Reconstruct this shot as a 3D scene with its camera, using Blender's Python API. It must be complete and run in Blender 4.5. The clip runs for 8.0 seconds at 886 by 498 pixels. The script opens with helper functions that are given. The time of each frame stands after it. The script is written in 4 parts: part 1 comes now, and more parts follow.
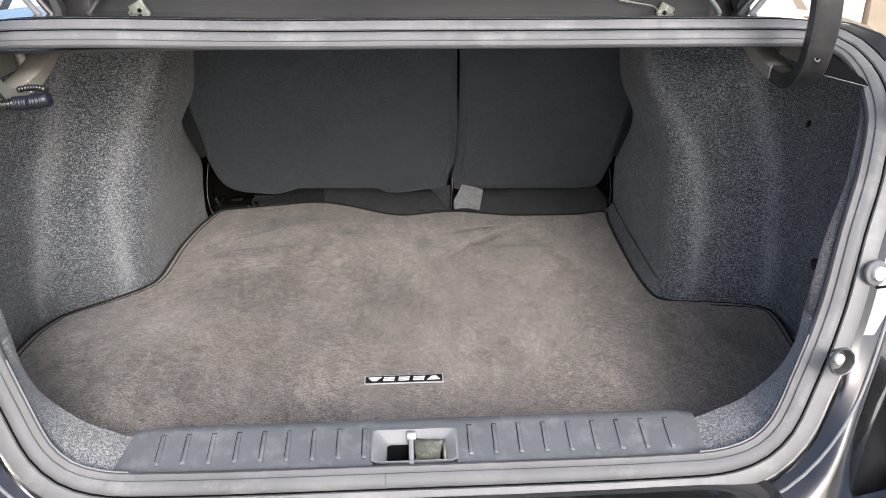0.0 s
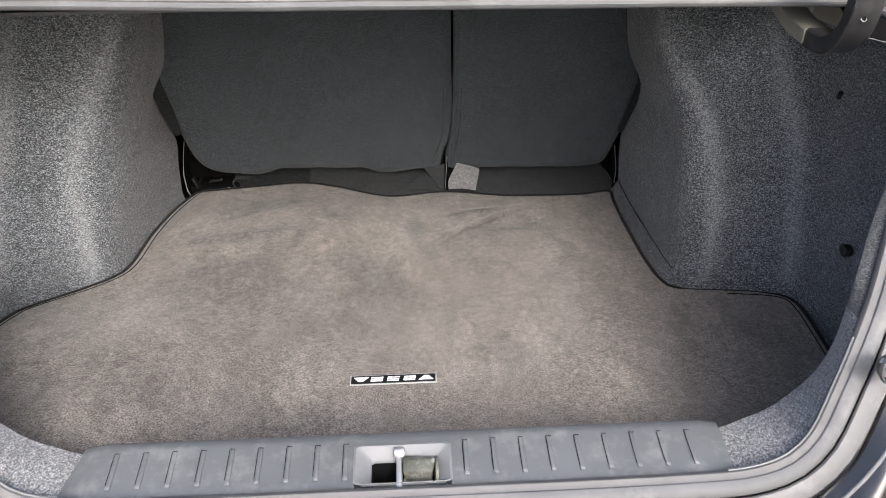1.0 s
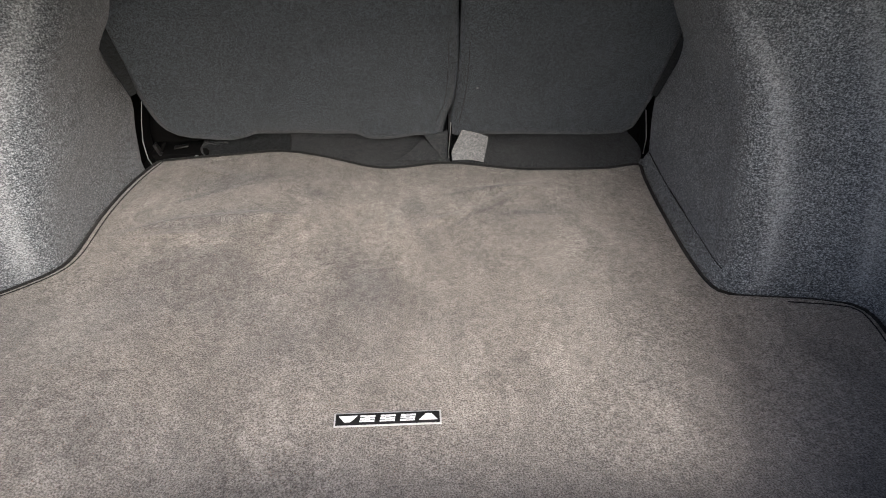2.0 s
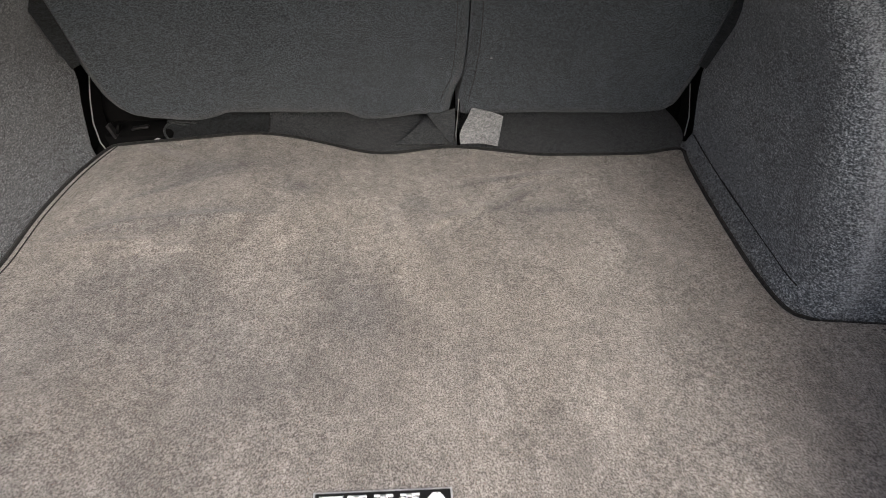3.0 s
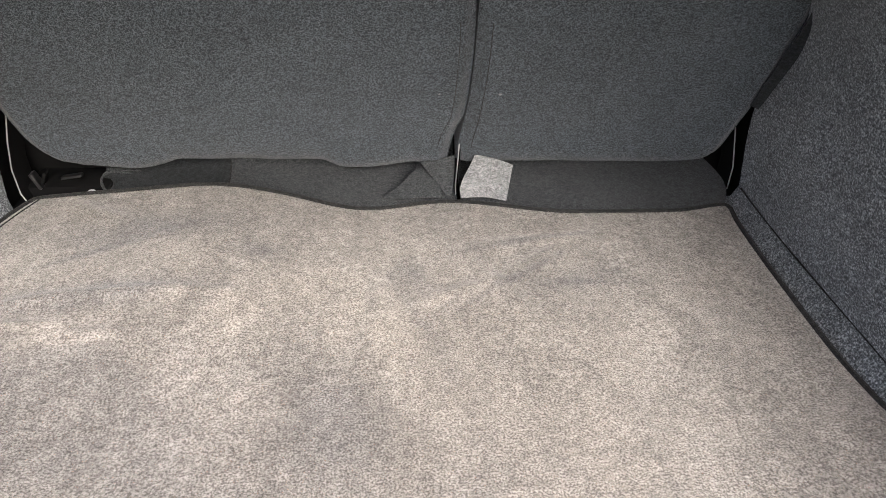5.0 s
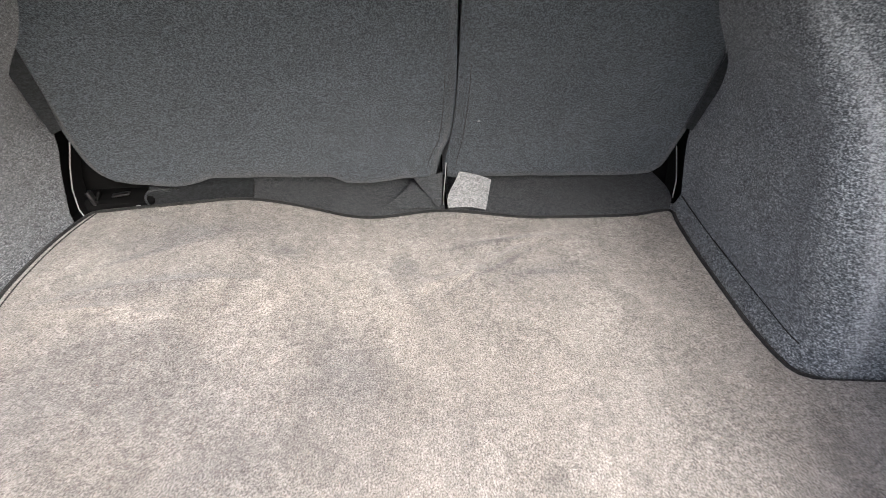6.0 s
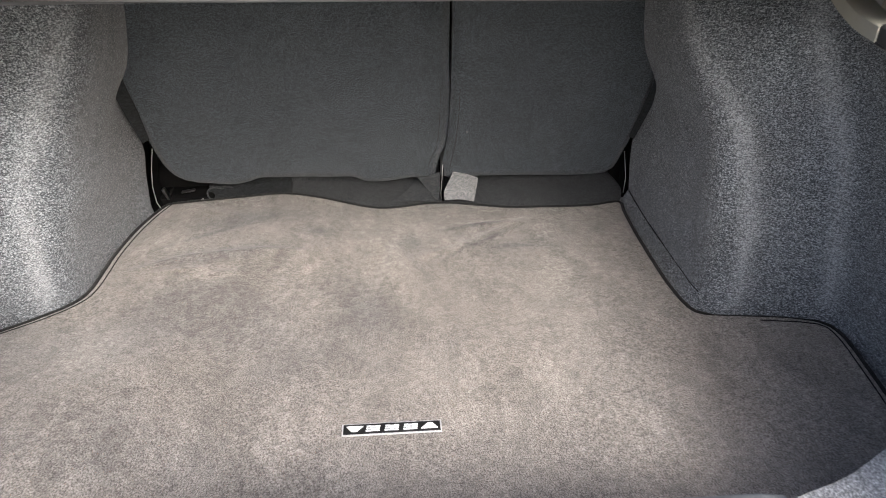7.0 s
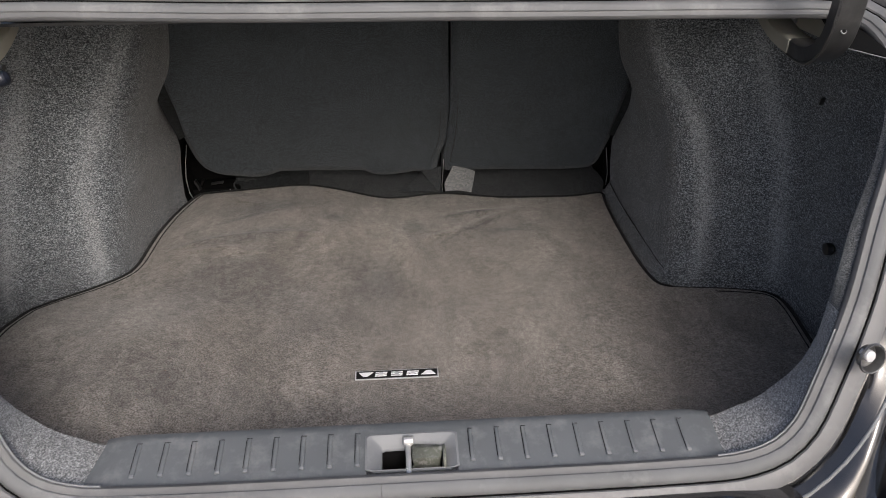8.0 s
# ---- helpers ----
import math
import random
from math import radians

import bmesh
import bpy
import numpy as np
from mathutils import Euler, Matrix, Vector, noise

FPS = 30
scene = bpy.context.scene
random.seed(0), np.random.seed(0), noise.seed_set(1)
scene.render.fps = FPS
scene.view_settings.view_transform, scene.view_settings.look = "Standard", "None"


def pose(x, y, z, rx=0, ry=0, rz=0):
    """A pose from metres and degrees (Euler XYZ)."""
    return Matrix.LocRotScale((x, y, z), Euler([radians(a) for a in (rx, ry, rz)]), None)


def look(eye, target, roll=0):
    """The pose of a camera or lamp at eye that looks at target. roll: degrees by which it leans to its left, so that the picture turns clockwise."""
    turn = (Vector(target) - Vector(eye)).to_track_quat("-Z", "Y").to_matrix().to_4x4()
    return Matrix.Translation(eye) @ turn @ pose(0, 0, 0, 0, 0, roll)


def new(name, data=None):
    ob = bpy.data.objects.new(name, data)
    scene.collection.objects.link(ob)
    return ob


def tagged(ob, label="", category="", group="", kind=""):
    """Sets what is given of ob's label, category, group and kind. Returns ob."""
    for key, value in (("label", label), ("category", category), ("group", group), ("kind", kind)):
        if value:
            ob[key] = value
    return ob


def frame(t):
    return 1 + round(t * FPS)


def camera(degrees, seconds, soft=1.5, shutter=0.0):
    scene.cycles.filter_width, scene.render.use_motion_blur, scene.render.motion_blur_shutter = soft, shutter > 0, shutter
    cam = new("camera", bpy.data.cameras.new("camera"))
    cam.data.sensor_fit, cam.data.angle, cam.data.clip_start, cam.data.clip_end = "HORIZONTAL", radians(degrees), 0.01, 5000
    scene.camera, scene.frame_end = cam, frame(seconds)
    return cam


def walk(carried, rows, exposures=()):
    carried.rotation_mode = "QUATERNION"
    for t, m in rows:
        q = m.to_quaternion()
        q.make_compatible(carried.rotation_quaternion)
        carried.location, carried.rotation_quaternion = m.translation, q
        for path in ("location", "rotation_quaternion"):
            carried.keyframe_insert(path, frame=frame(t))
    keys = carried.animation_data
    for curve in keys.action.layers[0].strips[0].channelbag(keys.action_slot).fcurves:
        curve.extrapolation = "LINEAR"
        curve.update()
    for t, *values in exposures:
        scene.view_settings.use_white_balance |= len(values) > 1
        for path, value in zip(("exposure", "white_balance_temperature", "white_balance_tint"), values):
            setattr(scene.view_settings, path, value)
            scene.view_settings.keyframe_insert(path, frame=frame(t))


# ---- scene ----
cam = camera(58.5, 8.0, soft=0.85, shutter=0.3)
PATH = [
    (0, (0.004, 0.008, 0.772), (0.074, 1.812, -0.087), -0.6),
    (0.5, (0.01, 0.034, 0.754), (0.081, 1.831, -0.122), -0.8),
    (1, (0.015, 0.129, 0.732), (0.092, 1.907, -0.181), -0.8),
    (1.5, (0.01, 0.26, 0.723), (0.103, 2.001, -0.256), -0.2),
    (1.7, (0.008, 0.315, 0.713), (0.102, 2.041, -0.293), 0.0),
    (2.8, (0.014, 0.587, 0.637), (0.092, 2.238, -0.489), -0.2),
    (3, (0.01, 0.633, 0.62), (0.098, 2.284, -0.506), 0.0),
    (3.5, (0.006, 0.748, 0.577), (0.112, 2.411, -0.528), 0.4),
    (4, (0.004, 0.84, 0.532), (0.123, 2.527, -0.535), 0.7),
    (4.5, (0.005, 0.868, 0.513), (0.127, 2.573, -0.526), 0.8),
    (4.7, (0.005, 0.868, 0.513), (0.131, 2.575, -0.522), 0.9),
    (5.8, (0.0, 0.715, 0.566), (0.145, 2.455, -0.408), 0.3),
    (6, (-0.005, 0.65, 0.588), (0.142, 2.397, -0.374), 0.2),
    (6.5, (-0.017, 0.456, 0.648), (0.123, 2.216, -0.291), -0.1),
    (7, (-0.011, 0.292, 0.698), (0.116, 2.063, -0.223), -0.3),
    (7.5, (-0.004, 0.175, 0.732), (0.117, 1.95, -0.182), -0.3),
    (8, (-0.008, 0.085, 0.752), (0.099, 1.862, -0.157), -0.5),
]

EXPOSURES = [(0.0, 1.29, 6090, 10), (0.5, 1.30, 6090, 10), (1.0, 1.37, 6180, 10), (1.5, 1.43, 6230, 10), (3.0, 1.37, 6280, 10), (3.5, 1.35, 6280, 10), (4.0, 1.73, 6230, 10),
             (4.5, 2.00, 6230, 10), (6.0, 2.33, 6080, 10), (6.5, 2.12, 6130, 10), (7.0, 1.79, 6230, 10), (7.5, 1.56, 6280, 10), (8.0, 0.58, 6280, 10)]
walk(cam, [(t, look(eye, target, roll)) for t, eye, target, roll in PATH], EXPOSURES)

# ---- light: hazy daylight from behind and to the right of the open trunk ----
SUN_WAY = Vector((0.40, -1.6, 1.15)).normalized()
world = bpy.data.worlds.new("sky")
scene.world = world
world.use_nodes = True
wn = world.node_tree.nodes
wl = world.node_tree.links
sky = wn.new("ShaderNodeTexSky")
sky.sky_type = "NISHITA"
sky.sun_disc = False
sky.sun_elevation = math.asin(SUN_WAY.z)
sky.sun_rotation = math.atan2(SUN_WAY.x, SUN_WAY.y)
sky.air_density = 0.7
sky.dust_density = 5.2
wl.new(sky.outputs["Color"], wn["Background"].inputs["Color"])
wn["Background"].inputs["Strength"].default_value = 0.152
sun_data = bpy.data.lights.new("sun", "SUN")
sun_data.energy = 0.95
sun_data.angle = radians(16)
sun_data.color = (1.0, 0.97, 0.94)
sun = new("sun", sun_data)
sun.matrix_world = look(SUN_WAY * 20, (0, 0, 0))


# ---- materials ----
def node_material(name, rough=0.6, metal=0.0):
    m = bpy.data.materials.new(name)
    m.use_nodes = True
    b = m.node_tree.nodes["Principled BSDF"]
    b.inputs["Roughness"].default_value = rough
    b.inputs["Metallic"].default_value = metal
    return m, m.node_tree.nodes, m.node_tree.links, b


def coords(n, l, scale=(1, 1, 1), turn=(0, 0, 0), shift=(0, 0, 0)):
    tc = n.new("ShaderNodeTexCoord")
    mp = n.new("ShaderNodeMapping")
    mp.inputs["Scale"].default_value = scale
    mp.inputs["Rotation"].default_value = turn
    mp.inputs["Location"].default_value = shift
    l.new(tc.outputs["Object"], mp.inputs["Vector"])
    return mp.outputs["Vector"]


def noise_tex(n, l, vec, scale, detail=3.0, rough=0.55, distortion=0.0):
    t = n.new("ShaderNodeTexNoise")
    t.inputs["Scale"].default_value = scale
    t.inputs["Detail"].default_value = detail
    t.inputs["Roughness"].default_value = rough
    t.inputs["Distortion"].default_value = distortion
    l.new(vec, t.inputs["Vector"])
    return t.outputs["Fac"]


def ramp(n, l, fac, stops):
    r = n.new("ShaderNodeValToRGB")
    while len(r.color_ramp.elements) < len(stops):
        r.color_ramp.elements.new(0.5)
    for e, (p, c) in zip(r.color_ramp.elements, stops):
        e.position = p
        e.color = (*c, 1) if len(c) == 3 else c
    l.new(fac, r.inputs["Fac"])
    return r.outputs["Color"]


def mixed(n, l, kind, fac, a, b):
    m = n.new("ShaderNodeMix")
    m.data_type = "RGBA"
    m.blend_type = kind
    if isinstance(fac, float):
        m.inputs[0].default_value = fac
    else:
        l.new(fac, m.inputs[0])
    for i, v in ((6, a), (7, b)):
        if isinstance(v, tuple):
            m.inputs[i].default_value = (*v, 1)
        else:
            l.new(v, m.inputs[i])
    return m.outputs[2]


def bump(n, l, b, height, strength, distance):
    bp = n.new("ShaderNodeBump")
    bp.inputs["Strength"].default_value = strength
    bp.inputs["Distance"].default_value = distance
    l.new(height, bp.inputs["Height"])
    l.new(bp.outputs["Normal"], b.inputs["Normal"])


def g(v):
    return (v, v, v)


def fleece(name, dark, mid, light, scale, blotch, sheen=0.2, spread=0.11, hair=(0.7, 1.2)):
    """Woven cloth or felt: crisp flecks over softer clumps and wide blotches."""
    m, n, l, b = node_material(name, 0.95)
    vec = coords(n, l)
    hair_a = noise_tex(n, l, coords(n, l, (hair[0], hair[1], hair[1]), (0.2, 0.5, 0.45)), scale, 2.0, 0.65)
    hair_b = noise_tex(n, l, coords(n, l, (hair[1], hair[0], hair[1]), (-0.95, -0.2, 0.6), (3.1, 1.7, 0.4)), scale * 1.15, 2.0, 0.65)
    both = n.new("ShaderNodeMath")
    both.operation = "ADD"
    l.new(hair_a, both.inputs[0])
    l.new(hair_b, both.inputs[1])
    half = n.new("ShaderNodeMath")
    half.operation = "MULTIPLY"
    half.inputs[1].default_value = 0.5
    l.new(both.outputs[0], half.inputs[0])
    fine = half.outputs[0]
    flecks = ramp(n, l, fine, [(0.5 - spread, dark), (0.5, mid), (0.5 + spread, light)])
    clump = noise_tex(n, l, coords(n, l, (1.0, 1.0, 1.7)), scale * 0.3, 3.0, 0.6)
    soft = ramp(n, l, clump, [(0.36, g(0.78)), (0.64, g(1.2))])
    wide = noise_tex(n, l, vec, 5.0, 4.0, 0.6, 0.8)
    tone = ramp(n, l, wide, [(0.3, g(1 - blotch)), (0.7, g(1 + blotch))])
    col = mixed(n, l, "MULTIPLY", 1.0, mixed(n, l, "MULTIPLY", 1.0, flecks, soft), tone)
    l.new(col, b.inputs["Base Color"])
    b.inputs["Sheen Weight"].default_value = sheen
    b.inputs["Sheen Roughness"].default_value = 0.5
    b.inputs["Specular IOR Level"].default_value = 0.1
    bump(n, l, b, fine, 0.7, 0.002)
    return m


def felt(name, dark, mid, light, blotch, worn):
    """Needle felt: level strands over a fine grain, softer clumps, and paler over ridges stretched in moulding, with
    their highlights painted in.
    """
    m, n, l, b = node_material(name, 0.95)
    strand_a = noise_tex(n, l, coords(n, l, (0.27, 0.27, 1.05), (0.10, 0.12, 0.3)), 560.0, 2.0, 0.6, 0.3)
    strand_b = noise_tex(n, l, coords(n, l, (0.3, 0.3, 1.0), (-0.16, -0.10, 0.9), (3.1, 1.7, 0.4)), 610.0, 2.0, 0.6, 0.3)
    grain = noise_tex(n, l, coords(n, l), 430.0, 2.0, 0.7)
    top = n.new("ShaderNodeMath")
    top.operation = "MAXIMUM"
    l.new(strand_a, top.inputs[0])
    l.new(strand_b, top.inputs[1])
    blend = n.new("ShaderNodeMix")
    blend.inputs[0].default_value = 0.6
    l.new(top.outputs[0], blend.inputs[2])
    l.new(grain, blend.inputs[3])
    fine = blend.outputs[0]
    flecks = ramp(n, l, fine, [(0.44, dark), (0.535, mid), (0.645, light)])
    clump = noise_tex(n, l, coords(n, l, (0.7, 0.7, 1.5)), 95.0, 4.0, 0.65)
    soft = ramp(n, l, clump, [(0.34, g(0.8)), (0.66, g(1.2))])
    wide = noise_tex(n, l, coords(n, l), 6.0, 4.0, 0.6, 0.8)
    tone = ramp(n, l, wide, [(0.3, g(1 - blotch)), (0.7, g(1 + blotch))])
    col = mixed(n, l, "MULTIPLY", 1.0, mixed(n, l, "MULTIPLY", 1.0, flecks, soft), tone)
    # pale ridge bands: fibres thinned in moulding, plus highlights painted into the colour
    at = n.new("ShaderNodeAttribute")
    at.attribute_name = "stretch_highlight"
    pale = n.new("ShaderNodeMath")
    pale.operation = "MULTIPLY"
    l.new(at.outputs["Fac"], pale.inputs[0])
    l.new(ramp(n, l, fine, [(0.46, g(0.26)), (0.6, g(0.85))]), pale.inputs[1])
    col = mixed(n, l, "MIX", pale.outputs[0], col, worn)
    l.new(col, b.inputs["Base Color"])
    b.inputs["Sheen Weight"].default_value = 0.2
    b.inputs["Sheen Roughness"].default_value = 0.5
    b.inputs["Specular IOR Level"].default_value = 0.1
    bump(n, l, b, fine, 0.8, 0.002)
    return m


def speckled(name, base, rough, metal=0.0, vary=0.15, scale=40.0, dust=0.0, coat=0.0, bumpy=0.0):
    """Moulded or painted surface with slight tone changes, dust and fine grain."""
    m, n, l, b = node_material(name, rough, metal)
    vec = coords(n, l)
    wide = noise_tex(n, l, vec, 9.0, 5.0, 0.6)
    fine = noise_tex(n, l, vec, scale * 12, 2.0)
    tone = ramp(n, l, wide, [(0.3, tuple(c * (1 - vary) for c in base)), (0.7, tuple(c * (1 + vary) for c in base))])
    if dust:
        spots = ramp(n, l, noise_tex(n, l, vec, scale, 6.0, 0.7), [(0.5, g(0)), (0.75, g(1))])
        sc = n.new("ShaderNodeMath")
        sc.operation = "MULTIPLY"
        sc.inputs[1].default_value = dust
        l.new(spots, sc.inputs[0])
        tone = mixed(n, l, "MIX", sc.outputs[0], tone, (0.4, 0.4, 0.39))
    l.new(tone, b.inputs["Base Color"])
    rr = n.new("ShaderNodeMapRange")
    rr.inputs["To Min"].default_value = max(rough - 0.08, 0.02)
    rr.inputs["To Max"].default_value = min(rough + 0.1, 1.0)
    l.new(wide, rr.inputs["Value"])
    l.new(rr.outputs["Result"], b.inputs["Roughness"])
    b.inputs["Coat Weight"].default_value = coat
    b.inputs["Coat Roughness"].default_value = 0.04
    if bumpy:
        bump(n, l, b, fine, bumpy, 0.0006)
    return m


def mat_carpet():
    """Brown-grey cut pile with brushed patches."""
    m, n, l, b = node_material("mat_pile", 0.95)
    vec = coords(n, l)
    fine = noise_tex(n, l, vec, 470.0, 2.0, 0.7)
    flecks = ramp(n, l, fine, [(0.37, (0.093, 0.084, 0.074)), (0.49, (0.184, 0.169, 0.151)), (0.63, (0.296, 0.277, 0.252))])
    clump = ramp(n, l, noise_tex(n, l, vec, 90.0, 3.0, 0.65), [(0.36, g(0.83)), (0.64, g(1.16))])
    mottle = noise_tex(n, l, coords(n, l, (1.3, 0.9, 1.0), (0, 0, 0.5)), 33.0, 4.0, 0.62, 1.8)
    patch = ramp(n, l, mottle, [(0.34, (0.91, 0.915, 0.925)), (0.5, g(1.0)), (0.66, (1.07, 1.065, 1.06))])
    v2 = coords(n, l, (1.0, 0.75, 1.0), (0, 0, 0), (4.3, 2.1, 0))
    wide = noise_tex(n, l, v2, 6.0, 4.0, 0.6, 1.4)
    tone = ramp(n, l, wide, [(0.33, (0.95, 0.955, 0.96)), (0.5, g(1.0)), (0.66, (1.04, 1.035, 1.03))])
    streaks = noise_tex(n, l, coords(n, l, (5.0, 1.2, 1.0)), 6.0, 4.0, 0.6, 0.6)
    tone2 = ramp(n, l, streaks, [(0.35, g(0.93)), (0.65, g(1.07))])
    col = flecks
    nap = n.new("ShaderNodeAttribute")
    nap.attribute_name = "nap"
    brushed = ramp(n, l, nap.outputs["Fac"], [(0.0, (0.66, 0.68, 0.72)), (0.5, g(1.0)), (1.0, (1.22, 1.215, 1.2))])
    for layer in (clump, patch, tone, tone2, brushed):
        col = mixed(n, l, "MULTIPLY", 1.0, col, layer)
    for size, spin, low, high in ((8.0, 0.5, 0.95, 1.05), (27.0, -0.4, 0.9, 1.1)):
        # each stroke of the brush lays the pile its own way
        warp = n.new("ShaderNodeTexNoise")
        warp.inputs["Scale"].default_value = size * 0.8
        warp.inputs["Detail"].default_value = 3.0
        l.new(vec, warp.inputs["Vector"])
        push = n.new("ShaderNodeVectorMath")
        push.operation = "MULTIPLY_ADD"
        push.inputs[1].default_value = (1.6 / size,) * 3
        l.new(warp.outputs["Color"], push.inputs[0])
        l.new(coords(n, l, (1.0, 0.55, 1.0), (0, 0, spin)), push.inputs[2])
        strokes = n.new("ShaderNodeTexVoronoi")
        strokes.feature = "SMOOTH_F1"
        strokes.inputs["Scale"].default_value = size
        strokes.inputs["Smoothness"].default_value = 0.15
        l.new(push.outputs[0], strokes.inputs["Vector"])
        col = mixed(n, l, "MULTIPLY", 1.0, col, ramp(n, l, strokes.outputs["Color"], [(0.2, g(low)), (0.8, g(high))]))
    rust = noise_tex(n, l, vec, 700.0, 1.0)
    spots = ramp(n, l, rust, [(0.7, g(0)), (0.74, g(0.5))])
    col = mixed(n, l, "MIX", spots, col, (0.3, 0.16, 0.09))
    l.new(col, b.inputs["Base Color"])
    b.inputs["Sheen Weight"].default_value = 0.2
    b.inputs["Sheen Roughness"].default_value = 0.4
    b.inputs["Specular IOR Level"].default_value = 0.1
    bump(n, l, b, fine, 0.6, 0.002)
    return m


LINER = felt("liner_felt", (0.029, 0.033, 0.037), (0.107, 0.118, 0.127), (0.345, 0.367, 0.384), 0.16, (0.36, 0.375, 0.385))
# the liner's felt again: lit copy for the ledge, shaded copy above it
LEDGE_LIT = fleece("ledge_felt_lit", (0.09, 0.094, 0.097), (0.2, 0.207, 0.211), (0.4, 0.41, 0.416), 520.0, 0.15, 0.2, 0.10, (0.6, 1.1))
EDGE_FELT_SHADED = fleece("edge_felt_shaded", (0.036, 0.039, 0.041), (0.078, 0.083, 0.086), (0.15, 0.157, 0.16), 620.0, 0.15)
MAT = mat_carpet()
SEAT = fleece("seat_backing_cloth", (0.0235, 0.0285, 0.033), (0.0495, 0.0585, 0.0665), (0.093, 0.1065, 0.119), 560.0, 0.1, 0.1, 0.06, (0.9, 1.05))
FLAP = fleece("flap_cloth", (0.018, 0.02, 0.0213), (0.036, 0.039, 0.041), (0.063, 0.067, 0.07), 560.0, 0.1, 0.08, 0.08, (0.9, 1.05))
TAGCLOTH = fleece("grey_felt", (0.1, 0.104, 0.105), (0.16, 0.165, 0.166), (0.25, 0.252, 0.253), 500.0, 0.08)
BINDING = fleece("binding_cloth", (0.008, 0.008, 0.008), (0.016, 0.0155, 0.015), (0.034, 0.033, 0.032), 600.0, 0.1, 0.05)
SILL = speckled("sill_plastic", (0.100, 0.108, 0.114), 0.48, vary=0.1, scale=30, dust=0.25, bumpy=0.35)
BEZEL = speckled("bezel_plastic", (0.152, 0.159, 0.166), 0.55, vary=0.1, scale=30, dust=0.2, bumpy=0.3)
RUBBER = speckled("rubber_seal", (0.111, 0.114, 0.117), 0.7, vary=0.2, scale=14, dust=0.3, bumpy=0.3)
LIP = speckled("rubber_lip", (0.090, 0.091, 0.093), 0.6, vary=0.15, scale=14, dust=0.15, bumpy=0.15)
FLANGE = speckled("dusty_flange", (0.108, 0.109, 0.112), 0.5, vary=0.2, scale=10, dust=0.3, bumpy=0.15)
PAINT = speckled("black_paint", (0.012, 0.012, 0.013), 0.16, vary=0.2, scale=30, dust=0.06, coat=1.0)
DUSTY_PAINT = speckled("dusty_black_paint", (0.05, 0.05, 0.05), 0.3, vary=0.3, scale=9, dust=0.3, coat=0.6)
BLACK_PLASTIC = speckled("black_plastic", (0.012, 0.012, 0.012), 0.35, vary=0.2, dust=0.04)
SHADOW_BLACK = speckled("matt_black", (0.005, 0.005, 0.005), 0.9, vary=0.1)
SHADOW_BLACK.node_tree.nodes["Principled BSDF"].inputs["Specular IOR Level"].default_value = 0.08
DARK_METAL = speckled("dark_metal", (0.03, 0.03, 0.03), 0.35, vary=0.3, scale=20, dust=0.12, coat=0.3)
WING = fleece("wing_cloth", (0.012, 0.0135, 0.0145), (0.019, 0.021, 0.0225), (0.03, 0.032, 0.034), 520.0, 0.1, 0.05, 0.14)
LID_INNER = speckled("lid_inner_paint", (0.014, 0.015, 0.016), 0.5, vary=0.25, scale=8, dust=0.015)
OLIVE = speckled("primer_paint", (0.3, 0.29, 0.24), 0.5, vary=0.15, scale=20, dust=0.2)
STEEL = speckled("zinc_steel", (0.55, 0.55, 0.54), 0.42, 0.7, vary=0.1, dust=0.1)
GRIMY_STEEL = speckled("greasy_steel", (0.1, 0.105, 0.085), 0.45, 0.3, vary=0.6, scale=110, dust=0.6, bumpy=0.5)
WHITE_INK = speckled("white_thread", (0.8, 0.8, 0.8), 0.6, vary=0.03)
BLACK_INK = speckled("black_badge", (0.01, 0.01, 0.01), 0.5, vary=0.1)
SILVER = speckled("silver_edge", (0.55, 0.55, 0.55), 0.4, 0.3, vary=0.05)
CONCRETE = speckled("concrete", (0.3, 0.29, 0.27), 0.9, vary=0.2, scale=3, dust=0.2, bumpy=0.3)
STUCCO = speckled("beige_stucco", (0.7, 0.63, 0.52), 0.9, vary=0.05, scale=5, bumpy=0.3)
BLUE_TAPE = speckled("blue_black_tape", (0.008, 0.010, 0.017), 0.4, vary=0.4)
# dusty paint made pale to stand for the sky reflected in it
PALE_REFLECTION = speckled("pale_reflection_paint", (0.33, 0.325, 0.315), 0.4, vary=0.12, scale=12, dust=0.3, coat=0.4)
BROWN = speckled("brown_stucco", (0.3, 0.25, 0.19), 0.9, vary=0.1, scale=6, bumpy=0.3)
# glass whose pale base colour stands for the reflected sky
glass, gn_, gl_, gb_ = node_material("painted_reflection_glass", 0.35)
gb_.inputs["Base Color"].default_value = (0.76, 0.775, 0.79, 1)
gb_.inputs["Metallic"].default_value = 0.1


# ---- mesh helpers ----
def part(name, bm, material, parent=None, label="", smooth=True):
    me = bpy.data.meshes.new(name)
    bmesh.ops.recalc_face_normals(bm, faces=bm.faces[:])
    bm.to_mesh(me)
    bm.free()
    me.materials.append(material)
    if smooth:
        for p in me.polygons:
            p.use_smooth = True
        me.set_sharp_from_angle(angle=radians(42))
    ob = new(name, me)
    if parent:
        ob.parent = parent
    return tagged(ob, label)


def thing(name, label, category, at=(0, 0, 0), group="", kind=""):
    ob = new(name)
    ob.location = at
    ob.empty_display_size = 0.05
    return tagged(ob, label, category, group, kind)


def under(name, bm, material, parent, label="", smooth=True):
    """A part whose mesh is written in world places, under a thing with a place of its own."""
    off = parent.matrix_basis.translation
    top = parent.parent
    while top:
        off = off + top.matrix_basis.translation
        top = top.parent
    for v in bm.verts:
        v.co -= off
    return part(name, bm, material, parent, label, smooth)


